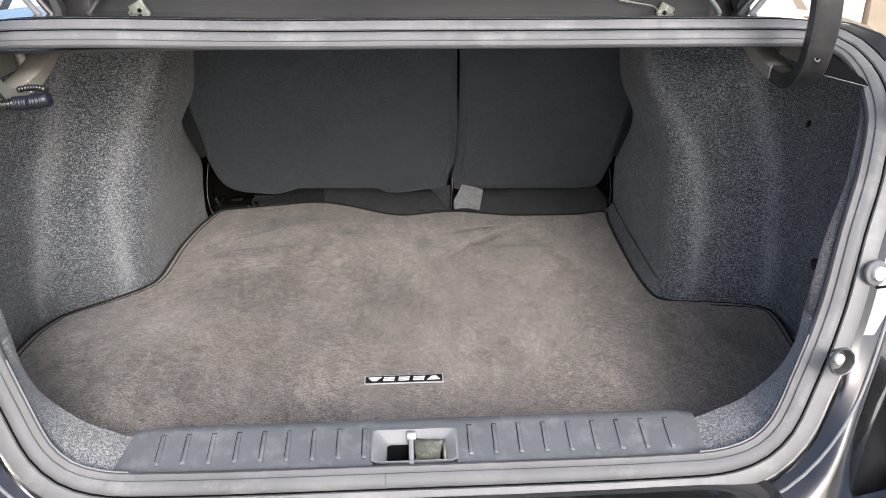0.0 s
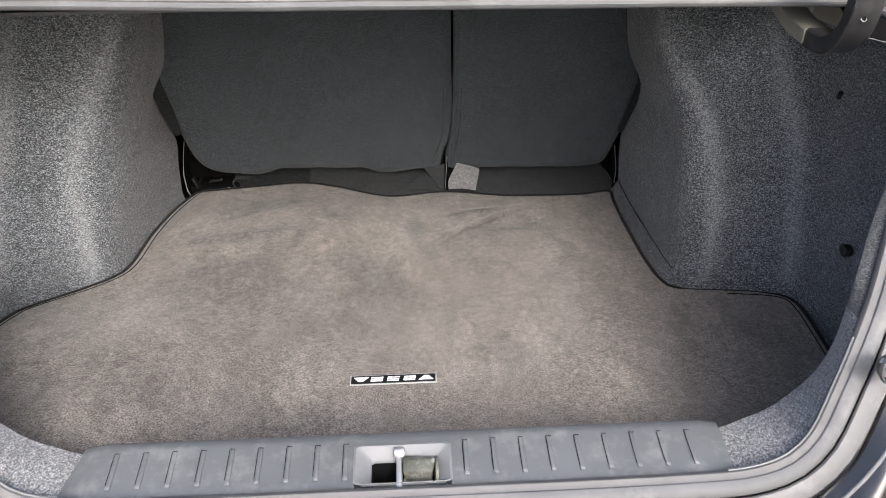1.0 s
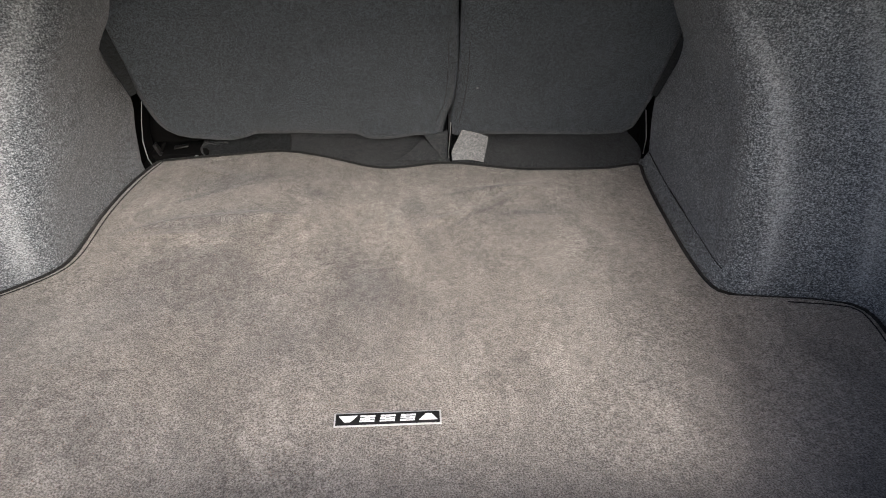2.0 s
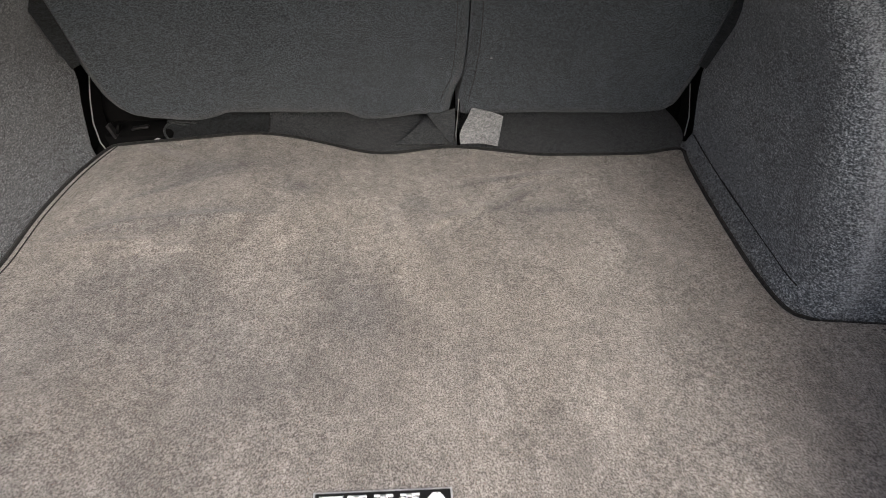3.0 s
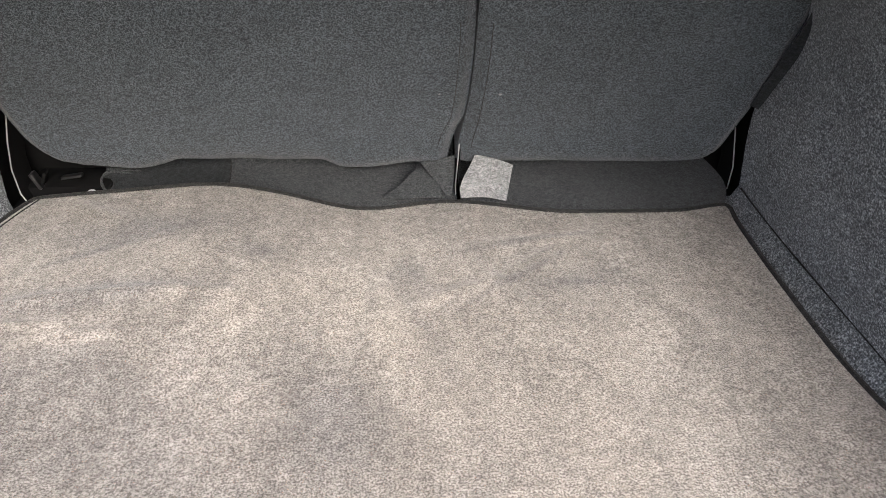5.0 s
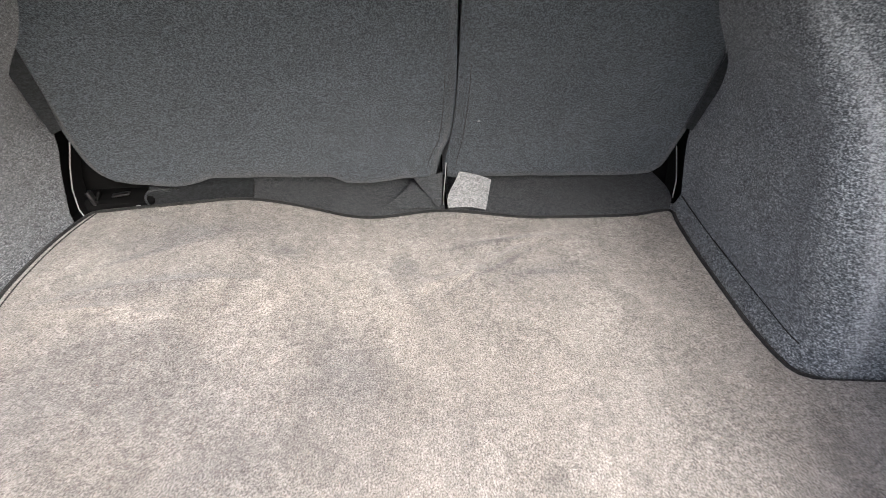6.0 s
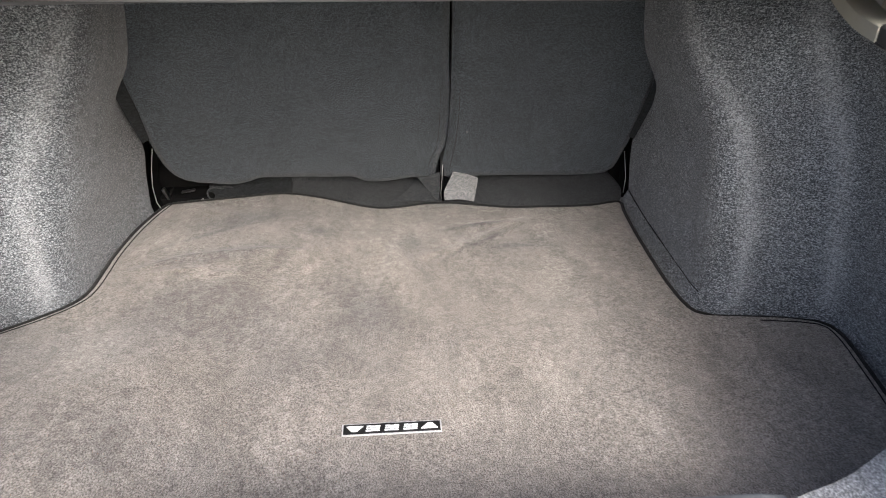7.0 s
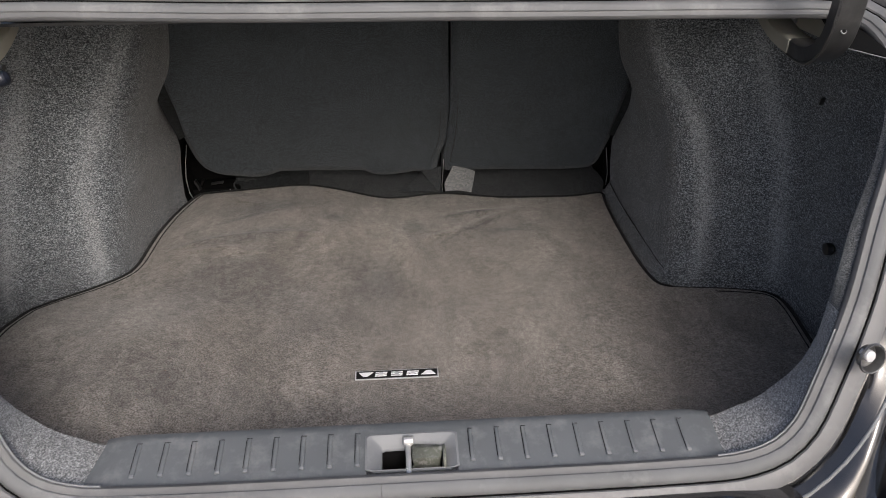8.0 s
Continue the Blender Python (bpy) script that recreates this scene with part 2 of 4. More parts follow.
def lerp_table(table, x):
    """Smooth reading of a small table of (x, value), with no overshoot."""
    if x <= table[0][0]:
        return table[0][1]
    if x >= table[-1][0]:
        return table[-1][1]
    k = next(i for i in range(len(table) - 1) if x <= table[i + 1][0])
    slope = [(b[1] - a[1]) / (b[0] - a[0]) for a, b in zip(table, table[1:])]

    def tangent(i):
        if i == 0 or i == len(table) - 1:
            return slope[min(i, len(slope) - 1)]
        a, b = slope[i - 1], slope[i]
        return 0.0 if a * b <= 0 else 2 * a * b / (a + b)

    h = table[k + 1][0] - table[k][0]
    t = (x - table[k][0]) / h
    return ((2 * t ** 3 - 3 * t ** 2 + 1) * table[k][1] + (t ** 3 - 2 * t ** 2 + t) * h * tangent(k)
            + (3 * t ** 2 - 2 * t ** 3) * table[k + 1][1] + (t ** 3 - t ** 2) * h * tangent(k + 1))


def step(a, b, x):
    k = min(max((x - a) / (b - a), 0.0), 1.0)
    return k * k * (3 - 2 * k)


def curve_points(ctrl, n, closed=False):
    """n points evenly along a Catmull-Rom curve through ctrl."""
    c = [Vector(p) for p in ctrl]
    m = len(c)
    dense = []
    for i in range(m if closed else m - 1):
        if closed:
            p0, p1, p2, p3 = c[i - 1], c[i], c[(i + 1) % m], c[(i + 2) % m]
        else:
            p0, p1, p2, p3 = c[max(i - 1, 0)], c[i], c[i + 1], c[min(i + 2, m - 1)]
        for k in range(12):
            t = k / 12
            dense.append(0.5 * (2 * p1 + (p2 - p0) * t + (2 * p0 - 5 * p1 + 4 * p2 - p3) * t * t + (3 * p1 - p0 - 3 * p2 + p3) * t ** 3))
    dense.append(c[0].copy() if closed else c[-1].copy())
    run = [0.0]
    for a, b in zip(dense, dense[1:]):
        run.append(run[-1] + (b - a).length)
    out, j = [], 0
    total = n if closed else n - 1
    for i in range(n):
        d = run[-1] * i / total
        while j < len(run) - 2 and run[j + 1] < d:
            j += 1
        k = (d - run[j]) / max(run[j + 1] - run[j], 1e-9)
        out.append(dense[j].lerp(dense[j + 1], k))
    return out


def skin(rows, closed_u=False, closed_v=False, bm=None):
    """Faces between rows of points (rows x columns)."""
    bm = bm or bmesh.new()
    vs = [[bm.verts.new(p) for p in r] for r in rows]
    nr, nc = len(rows), len(rows[0])
    for i in range(nr if closed_u else nr - 1):
        for j in range(nc if closed_v else nc - 1):
            q = (vs[i][j], vs[(i + 1) % nr][j], vs[(i + 1) % nr][(j + 1) % nc], vs[i][(j + 1) % nc])
            try:
                bm.faces.new(q)
            except ValueError:
                pass
    return bm


def thick(bm, t, way=None):
    """Give an open sheet a thickness: t along its normals, which are first turned to the side of way."""
    bmesh.ops.recalc_face_normals(bm, faces=bm.faces[:])
    if way is not None and sum((f.normal * f.calc_area() for f in bm.faces), Vector()).dot(Vector(way)) < 0:
        bmesh.ops.reverse_faces(bm, faces=bm.faces[:])
    bm.normal_update()
    old = bm.verts[:]
    faces = bm.faces[:]
    rim = [e for e in bm.edges if e.is_boundary]
    twin = {v: bm.verts.new(v.co + t * v.normal) for v in old}
    for f in faces:
        bm.faces.new([twin[v] for v in reversed(f.verts)])
    for e in rim:
        a, b = e.verts
        bm.faces.new((a, b, twin[b], twin[a]))
    return bm


def tube(points, radius, sides=8, closed=False, bm=None, flat=1.0):
    """A round or flattened rod along points."""
    rows = []
    n = len(points)
    for i, p in enumerate(points):
        a = points[(i - 1) % n] if closed or i else points[0]
        b = points[(i + 1) % n] if closed or i < n - 1 else points[-1]
        t = (Vector(b) - Vector(a)).normalized()
        ref = Vector((0, 0, 1)) if abs(t.z) < 0.9 else Vector((1, 0, 0))
        u = t.cross(ref).normalized()
        w = u.cross(t)
        rows.append([Vector(p) + radius * (math.cos(q) * u + flat * math.sin(q) * w) for q in (2 * math.pi * k / sides for k in range(sides))])
    bm = skin(rows, closed_u=closed, closed_v=True, bm=bm)
    if not closed:
        bm.verts.ensure_lookup_table()
        k = len(bm.verts) - n * sides
        for first in (k, len(bm.verts) - sides):
            bm.faces.new([bm.verts[first + i] for i in range(sides)])
    return bm


def block(size, at=(0, 0, 0), bevel=0.0, turn=None, bm=None, segments=2):
    """A box with rounded edges."""
    own = bmesh.new()
    bmesh.ops.create_cube(own, size=1.0)
    for v in own.verts:
        v.co = Vector((v.co.x * size[0], v.co.y * size[1], v.co.z * size[2]))
    if bevel:
        bmesh.ops.bevel(own, geom=own.edges[:], offset=bevel, segments=segments, affect="EDGES", profile=0.5)
    m = Matrix.Translation(at) @ (turn or Matrix())
    for v in own.verts:
        v.co = m @ v.co
    if bm is None:
        return own
    tmp = bpy.data.meshes.new("tmp")
    own.to_mesh(tmp)
    own.free()
    bm.from_mesh(tmp)
    bpy.data.meshes.remove(tmp)
    return bm


def disc(radius, depth, at, turn, sides=24, bevel=0.0, top=None):
    own = bmesh.new()
    bmesh.ops.create_cone(own, cap_ends=True, segments=sides, radius1=radius, radius2=radius if top is None else top, depth=depth)
    if bevel:
        bmesh.ops.bevel(own, geom=[e for e in own.edges if e.calc_face_angle(0) > 1], offset=bevel, segments=2, affect="EDGES", profile=0.5)
    m = Matrix.Translation(at) @ turn
    for v in own.verts:
        v.co = m @ v.co
    return own


# ---- the plan: the trunk opening's edge, and the liner's plan ----
HALF_RING = [(0, 0.744, 0.120), (0.28, 0.745, 0.120), (0.38, 0.749, 0.125), (0.435, 0.76, 0.155), (0.470, 0.785, 0.217),
             (0.505, 0.82, 0.29), (0.535, 0.862, 0.37), (0.567, 0.905, 0.435), (0.597, 0.965, 0.49), (0.60, 1.035, 0.535),
             (0.565, 1.083, 0.559), (0.45, 1.095, 0.5635), (0.2, 1.097, 0.566), (0, 1.098, 0.5685)]
# the deck's edge stands slightly higher on one side
RISE = {0.2: 0.005, 0.45: 0.0145, 0.565: 0.015, 0.60: 0.008}
RING_CTRL = HALF_RING + [(-x, y, z + RISE.get(x, 0.0)) for x, y, z in HALF_RING[-2:0:-1]]
RN = 168
RING = curve_points(RING_CTRL, RN, True)
CENTRE = Vector((0, 0.93, 0.34))
OPEN_NORMAL = Vector((0, -0.75, 0.66)).normalized()


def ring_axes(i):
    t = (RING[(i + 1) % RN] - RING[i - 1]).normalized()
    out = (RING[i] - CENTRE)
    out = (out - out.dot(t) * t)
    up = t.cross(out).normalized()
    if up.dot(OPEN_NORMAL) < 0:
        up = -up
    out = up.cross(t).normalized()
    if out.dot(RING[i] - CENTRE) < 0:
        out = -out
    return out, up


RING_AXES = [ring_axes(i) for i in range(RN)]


def ring_sweep(profile, first=0, count=None):
    """Sweep (out, up) points along the opening's edge."""
    rows = []
    for k in range(RN if count is None else count):
        i = (first + k) % RN
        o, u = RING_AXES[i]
        q = 1 - 0.18 * step(0.50, 0.55, RING[i].z)
        rows.append([RING[i] + a * q * o + b * q * u for a, b in profile])
    return skin(rows, closed_u=count is None)


# ---- car body ----
FLOOR_Z = -0.012
car = thing("car", "black glossy sedan with its trunk open", "car", (0, 1.2, -0.6))

flange = ring_sweep([(-0.004, -0.02), (0.006, -0.006), (0.0115, -0.003), (0.0128, 0.005), (0.015, 0.0085), (0.026, 0.009), (0.031, 0.0065), (0.034, -0.002), (0.036, -0.010)])
under("opening_flange", thick(flange, 0.002), FLANGE, car, "dusty painted flange round the trunk opening")

seal_profile = [(-0.008, -0.008), (-0.0085, 0.004), (-0.006, 0.0105), (0.0, 0.0135), (0.006, 0.012), (0.0105, 0.0075), (0.0115, 0.0), (0.008, -0.006), (0.0, -0.012)]
rows = []
for i in range(RN):
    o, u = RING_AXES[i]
    q = 1 - 0.18 * step(0.50, 0.55, RING[i].z)
    rows.append([RING[i] + a * q * o + b * q * u for a, b in seal_profile])
under("weatherstrip", skin(rows, closed_u=True, closed_v=True), RUBBER, car, "grey dusty rubber weatherstrip")
under("seal_lip", ring_sweep([(-0.006, -0.008), (-0.013, -0.006), (-0.0165, -0.001), (-0.0165, 0.004), (-0.014, 0.0075), (-0.0095, 0.0072), (-0.006, 0.0085)]), LIP, car, "darker inner lip of the weatherstrip")

under("groove", ring_sweep([(0.0102, 0.0066), (0.0118, 0.0088), (0.0136, 0.0072)]), SHADOW_BLACK, car, "dark line beside the seal")
deck_run = [i for i in range(RN) if RING[i].z > 0.53]
under("shut_line", ring_sweep([(0.0278, 0.0092), (0.0298, 0.0112), (0.0318, 0.0092)], deck_run[0], len(deck_run)), SHADOW_BLACK, car, "dark line along the deck")
pts = [RING[RN - 2] + a * RING_AXES[RN - 2][0] + b * RING_AXES[RN - 2][1] for a, b in ((-0.0085, 0.004), (-0.006, 0.0107), (0.0, 0.0137), (0.006, 0.0122), (0.0105, 0.0077))]
under("seal_joint", tube(pts, 0.0004, 5), LIP, car, "butt joint of the weatherstrip")


def body_out(i, w):
    """A point of the outer body, w metres out from the flange."""
    p = RING[i]
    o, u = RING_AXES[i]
    start = p + 0.036 * o - 0.010 * u
    z = p.z
    side = step(0.17, 0.30, z) * (1 - step(0.46, 0.545, z))
    top = step(0.46, 0.545, z)
    low = 1 - step(0.17, 0.30, z)
    sx = math.copysign(1, p.x) if abs(p.x) > 1e-6 else 0
    k = min(w / 0.16, 1.0)
    gap = 0.009 * step(0.0, 0.006, w) * (1 - step(0.008, 0.014, w))
    d_low = Vector((sx * 0.25 * step(0.3, 0.5, abs(p.x)) * w, -w * 0.85, -0.06 * w - gap - 0.36 * max(w - 0.012, 0)))
    d_side = Vector((sx * (w * 0.92), 0.22 * w + 3.2 * max(w - 0.09, 0) ** 2, -0.05 * w + (0.30 * min(w, 0.07) - 0.8 * max(w - 0.07, 0)) * step(0.40, 0.5, z)))
    d_top = Vector((sx * w * 0.5 * step(0.5, 0.6, abs(p.x)), w * 0.9, 0.02 * w))
    corner = step(0.36, 0.47, z) * step(0.5, 0.56, abs(p.x)) * (1 - step(1.05, 1.09, p.y))
    dip = 0.026 * step(0.0, 0.012, w) * (1 - step(0.024, 0.046, w)) - 0.008 * step(0.04, 0.06, w)
    q = start + low * d_low + side * d_side + top * d_top - Vector((0, 0, dip * corner))
    # below the lamp the body rolls over and falls away
    over = min(max(w - 0.05, 0.0), 0.13) * (1 - step(0.24, 0.36, z)) * step(0.40, 0.46, abs(p.x))
    q += Vector((-sx * 0.35 * over, 0.3 * over, -1.25 * over))
    widest = 0.738 + 0.10 * step(0.9, 1.6, q.y)
    q.x = min(max(q.x, -widest), widest)
    return q


def body_piece(first, count, reach, n):
    rows = []
    for k in range(count):
        i = (first + k) % RN
        rows.append([body_out(i, reach * j / n) for j in range(n + 1)])
    return thick(skin(rows), 0.002)


def ring_span(test):
    """First index and count of the run of edge points that pass the test."""
    ok = [test(RING[i]) for i in range(RN)]
    start = next(i for i in range(RN) if ok[i] and not ok[i - 1])
    n = 0
    while ok[(start + n) % RN] and n < RN:
        n += 1
    return start, n


f, c = ring_span(lambda p: p.z < 0.19)
under("rear_panel", body_piece(f, c, 0.07, 18), PAINT, car, "glossy black painted rear panel")
for sgn in (1, -1):
    f, c = ring_span(lambda p: p.z > 0.125 and p.z < 0.505 and p.x * sgn > 0.36)
    under("quarter_panel", body_piece(f, c, 0.3, 40), PAINT, car, "glossy black quarter panel")
f, c = ring_span(lambda p: p.z > 0.49 and p.y > 0.97)
under("rear_deck", body_piece(f, c, 0.10, 20), PAINT, car, "black painted deck below the rear window")

for sgn in (1, -1):
    f, c = ring_span(lambda p: p.z > 0.42 and p.x * sgn > 0.56 and p.y < 1.088)
    rows = []
    for k in range(c):
        i = (f + k) % RN
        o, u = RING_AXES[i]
        w = min(1.0, 3 * (1 - abs(2 * k / (c - 1) - 1)))
        rows.append([RING[i] + a * o + b * u for a, b in ((0.033, 0.001), (0.036, -0.006), (0.038 + 0.004 * w, -0.008), (0.038 + 0.014 * w, -0.004), (0.040 + 0.017 * w, -0.002), (0.042 + 0.019 * w, -0.003))])
    gutter = under("gutter", thick(skin(rows), 0.0015), BLACK_PLASTIC, car, "black drain channel beside the opening")
    # pale tube paints the sky's reflection along the black edge
    under("gutter_edge", tube([r[4] for r in rows], 0.0014, 6), PALE_REFLECTION, gutter, "thin outer edge, reflected sky painted pale")

# bumper: a long rounded form behind the rear panel
rows = []
for i in range(33):
    a = -1 + 2 * i / 32
    x = 0.9 * math.sin(a * math.pi / 2 * 0.98)
    y0 = 0.66 + 0.42 * abs(a) ** 3.2
    sec = [(0.06, 0.108), (0.02, 0.112), (-0.01, 0.1), (-0.035, 0.06), (-0.05, -0.02), (-0.045, -0.14), (-0.02, -0.28), (0.03, -0.36), (0.12, -0.38)]
    fall = 0.05 * step(0.40, 0.50, abs(x))
    rows.append([Vector((x, y0 + dy, z - fall)) for dy, z in sec])
under("bumper", thick(skin(rows), 0.003), PAINT, car, "glossy black rear bumper")

# body sides, cabin shell and glass
for sgn in (1, -1):
    rows = []
    for y in (0.95, 1.0, 1.1, 1.25, 1.5, 2.0, 2.6, 3.2):
        w = 0.745 + 0.10 * step(0.9, 1.6, y)
        top = 0.43 + 0.06 * step(0.95, 1.3, y)
        rows.append([Vector((sgn * (w - d), y, z)) for d, z in ((0.10 + 0.05 * step(1.0, 1.4, y), top + 0.045), (0.05, top + 0.02), (0.02, top), (0.0, top - 0.06), (0.0, 0.2), (0.01, 0.0), (0.03, -0.3), (0.06, -0.42))])
    under("body_side", thick(skin(rows), 0.003), PAINT, car, "glossy black body side")
    rows = []
    for y, z, w in ((1.25, 0.575, 0.6), (1.6, 0.75, 0.6), (2.1, 0.95, 0.57), (2.7, 1.0, 0.56), (3.2, 1.0, 0.56)):
        rows.append([Vector((sgn * w, y, z)), Vector((sgn * (w + 0.05), y, 0.5 * z + 0.25)), Vector((sgn * 0.72, y, 0.5))])
    under("pillar", thick(skin(rows), 0.003), PAINT, car, "black roof pillar")
rows = [[Vector((x, y, z + 0.02 * (1 - (x / 0.72) ** 2))) for x in (-0.6, -0.4, -0.15, 0.15, 0.4, 0.6)] for y, z in ((1.22, 0.562), (1.6, 0.75), (1.95, 0.93))]
under("rear_window", thick(skin(rows), 0.004), glass, car, "rear window, sky reflection painted as a pale base")
rows = [[Vector((x, y, z + 0.03 * (1 - (x / 0.7) ** 2))) for x in (-0.58, -0.3, 0, 0.3, 0.58)] for y, z in ((1.95, 0.93), (2.3, 0.99), (3.2, 1.0))]
under("roof", thick(skin(rows), 0.004), PAINT, car, "black roof")
under("front_bulkhead", block((1.6, 0.03, 1.4), (0, 3.2, 0.3), 0.005), BLACK_PLASTIC, car, "black inner bulkhead")
under("underbody", block((1.5, 2.4, 0.02), (0, 2.0, -0.3), 0.004), BLACK_PLASTIC, car, "black underbody")
# parcel shelf panel that roofs the trunk
rows = [[Vector((x, y, z)) for x in (-0.6, -0.3, 0.0, 0.3, 0.6)] for y, z in ((1.112, 0.556), (1.2, 0.55), (1.6, 0.545), (2.0, 0.54))]
under("parcel_shelf_panel", thick(skin(rows), 0.004), BLACK_PLASTIC, car, "black painted metal under the parcel shelf")
# matt black sheets put the shade of the gaps round the seats into colour
for sgn in (1, -1):
    under("gap_shade", block((0.02, 0.16, 0.56), (sgn * 0.545, 1.955, 0.25), 0.004), SHADOW_BLACK, car, "matt black sheet for the shaded gap beside the seat")
# unseen panel added to stop light leaking in behind the seats
under("light_block", block((1.12, 0.02, 0.6), (0, 1.985, 0.24), 0.004), SHADOW_BLACK, car, "unseen black panel added behind the seats to block light")
under("seat_shade", block((1.12, 0.125, 0.02), (0, 1.9385, -0.03), 0.003), SHADOW_BLACK, car, "matt black sheet for the shade under the seat backs")
under("cabin_floor", block((1.4, 1.2, 0.02), (0, 2.6, -0.1), 0.004), BLACK_PLASTIC, car)

# road wheels under the body
for x, y in ((0.70, 1.62), (-0.70, 1.62), (0.70, 2.95), (-0.70, 2.95)):
    turn = Matrix.Rotation(radians(90), 4, "Y")
    prof = [(0.20, -0.085), (0.27, -0.095), (0.298, -0.08), (0.304, 0.0), (0.298, 0.08), (0.27, 0.095), (0.20, 0.085)]
    rows = [[Vector((x, y, -0.316)) + turn @ Vector((r * math.cos(q), r * math.sin(q), h)) for q in (2 * math.pi * k / 40 for k in range(40))] for r, h in prof]
    wheel = under("tyre", skin(rows, closed_v=True), RUBBER, car, "black rubber tyre")
    under("rim", disc(0.2, 0.15, (x, y, -0.316), turn, 32, 0.012), DARK_METAL, wheel, "dark steel rim")

# tail lamp fixing points in the recess beside the opening
for sgn in (1, -1):
    turn = Vector((sgn * 0.2, -0.95, 0.2)).to_track_quat("Z", "Y").to_matrix().to_4x4()
    at = Vector((sgn * 0.55, 0.822, 0.338))
    washer = under("lamp_bolt", disc(0.0155, 0.006, at, turn, 32, 0.0015), RUBBER, car, "grey tail lamp bolt washer")
    head = under("bolt_head", disc(0.0088, 0.008, at + turn @ Vector((0, 0, 0.005)), turn, 20, 0.0018), SILVER, washer, "bright zinc bolt")
    at = Vector((sgn * 0.492, 0.757, 0.258))
    prof = [(0.0175, 0.001), (0.0165, 0.0035), (0.015, 0.003), (0.013, -0.008), (0.002, -0.010)]
    rows = [[at + turn @ Vector((r * math.cos(q), r * math.sin(q), h)) for q in (2 * math.pi * k / 28 for k in range(28))] for r, h in prof]
    cup = under("lamp_bolt_cup", skin(rows, closed_v=True), DUSTY_PAINT, car, "recessed cup round the lower lamp bolt")
    under("bolt_head", disc(0.0065, 0.012, at + turn @ Vector((-sgn * 0.006, 0.005, 0)), turn, 16, 0.0015), SILVER, cup, "bright zinc bolt")
    # panel seam across the pocket
    i = min((k for k in range(RN) if RING[k].x * sgn > 0.3 and RING[k].z < 0.45), key=lambda k: abs(RING[k].z - 0.318))
    under("panel_seam", tube([body_out(i, w) + Vector((0, -0.0024, 0.0012)) for w in np.linspace(0.014, 0.05, 10)], 0.0016, 6), SHADOW_BLACK, car, "dark seam between two body panels")
    # raised edge of the tail lamp recess, its highlight painted as a pale colour
    f, c = ring_span(lambda p: p.z > 0.128 and p.z < 0.44 and p.x * sgn > 0.3)
    pts = [body_out((f + k) % RN, 0.047 - 0.02 * (1 - step(0.14, 0.24, RING[(f + k) % RN].z))) + Vector((0, -0.0015, 0.0018)) for k in range(c)]
    under("recess_edge", tube(pts, 0.0022, 8), BEZEL, car, "raised edge of the lamp recess, highlight in its colour")
    # pale layer paints the sky's reflection over the black pocket
    f, c = ring_span(lambda p: p.z > 0.268 and p.z < 0.45 and p.x * sgn > 0.3)
    rows = []
    for k in range(c):
        i = (f + k) % RN
        reach = 0.044 - 0.012 * (1 - step(0.268, 0.30, RING[i].z))
        rows.append([body_out(i, w) + Vector((0, -0.0022, 0.001)) for w in np.linspace(0.016, reach, 8)])
    under("lamp_pocket", thick(skin(rows), 0.001), PALE_REFLECTION, car, "dusty paint inside the lamp pocket, pale reflection painted in")

# ---- trunk floor and rear trim ----
floor_rows = [[Vector((x, y, FLOOR_Z)) for x in np.linspace(-0.76, 0.76, 9)] for y in np.linspace(0.8, 1.875, 9)]
floor = part("floor", thick(skin(floor_rows), -0.01, (0, 0, 1)), LINER)
tagged(floor, "charcoal felt-covered trunk floor", "floor", kind="structure")

# ---- side liners ----
X_SEAT = [(0.0, 0.508), (0.12, 0.506), (0.16, 0.512), (0.26, 0.535), (0.34, 0.488), (0.42, 0.471), (0.55, 0.458)]
X_WHEEL = [(0.0, 0.500), (0.12, 0.503), (0.25, 0.503), (0.38, 0.458), (0.55, 0.43)]
Y_RIDGE = [(0.0, 1.375), (0.1, 1.378), (0.27, 1.418), (0.38, 1.445), (0.55, 1.48)]
X_OUTER = [(0.0, 0.712), (0.12, 0.703), (0.28, 0.69), (0.4, 0.677), (0.55, 0.655)]


X_WHEEL_L = [(0.0, 0.540), (0.1, 0.527), (0.175, 0.510), (0.25, 0.503), (0.38, 0.458), (0.55, 0.43)]
Y_RIDGE_L = [(0.0, 1.43), (0.1, 1.415), (0.27, 1.425), (0.38, 1.447), (0.55, 1.48)]


# where felt pulled tight over the arch takes painted highlights, counted along each row
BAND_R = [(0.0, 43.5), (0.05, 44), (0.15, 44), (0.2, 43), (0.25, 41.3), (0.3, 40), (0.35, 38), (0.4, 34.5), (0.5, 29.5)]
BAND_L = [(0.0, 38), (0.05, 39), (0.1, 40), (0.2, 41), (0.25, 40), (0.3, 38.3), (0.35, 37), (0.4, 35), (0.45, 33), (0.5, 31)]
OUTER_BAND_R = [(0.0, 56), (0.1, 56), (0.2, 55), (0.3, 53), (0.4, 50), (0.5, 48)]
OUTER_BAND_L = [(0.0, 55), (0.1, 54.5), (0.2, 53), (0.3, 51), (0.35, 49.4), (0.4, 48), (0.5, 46)]


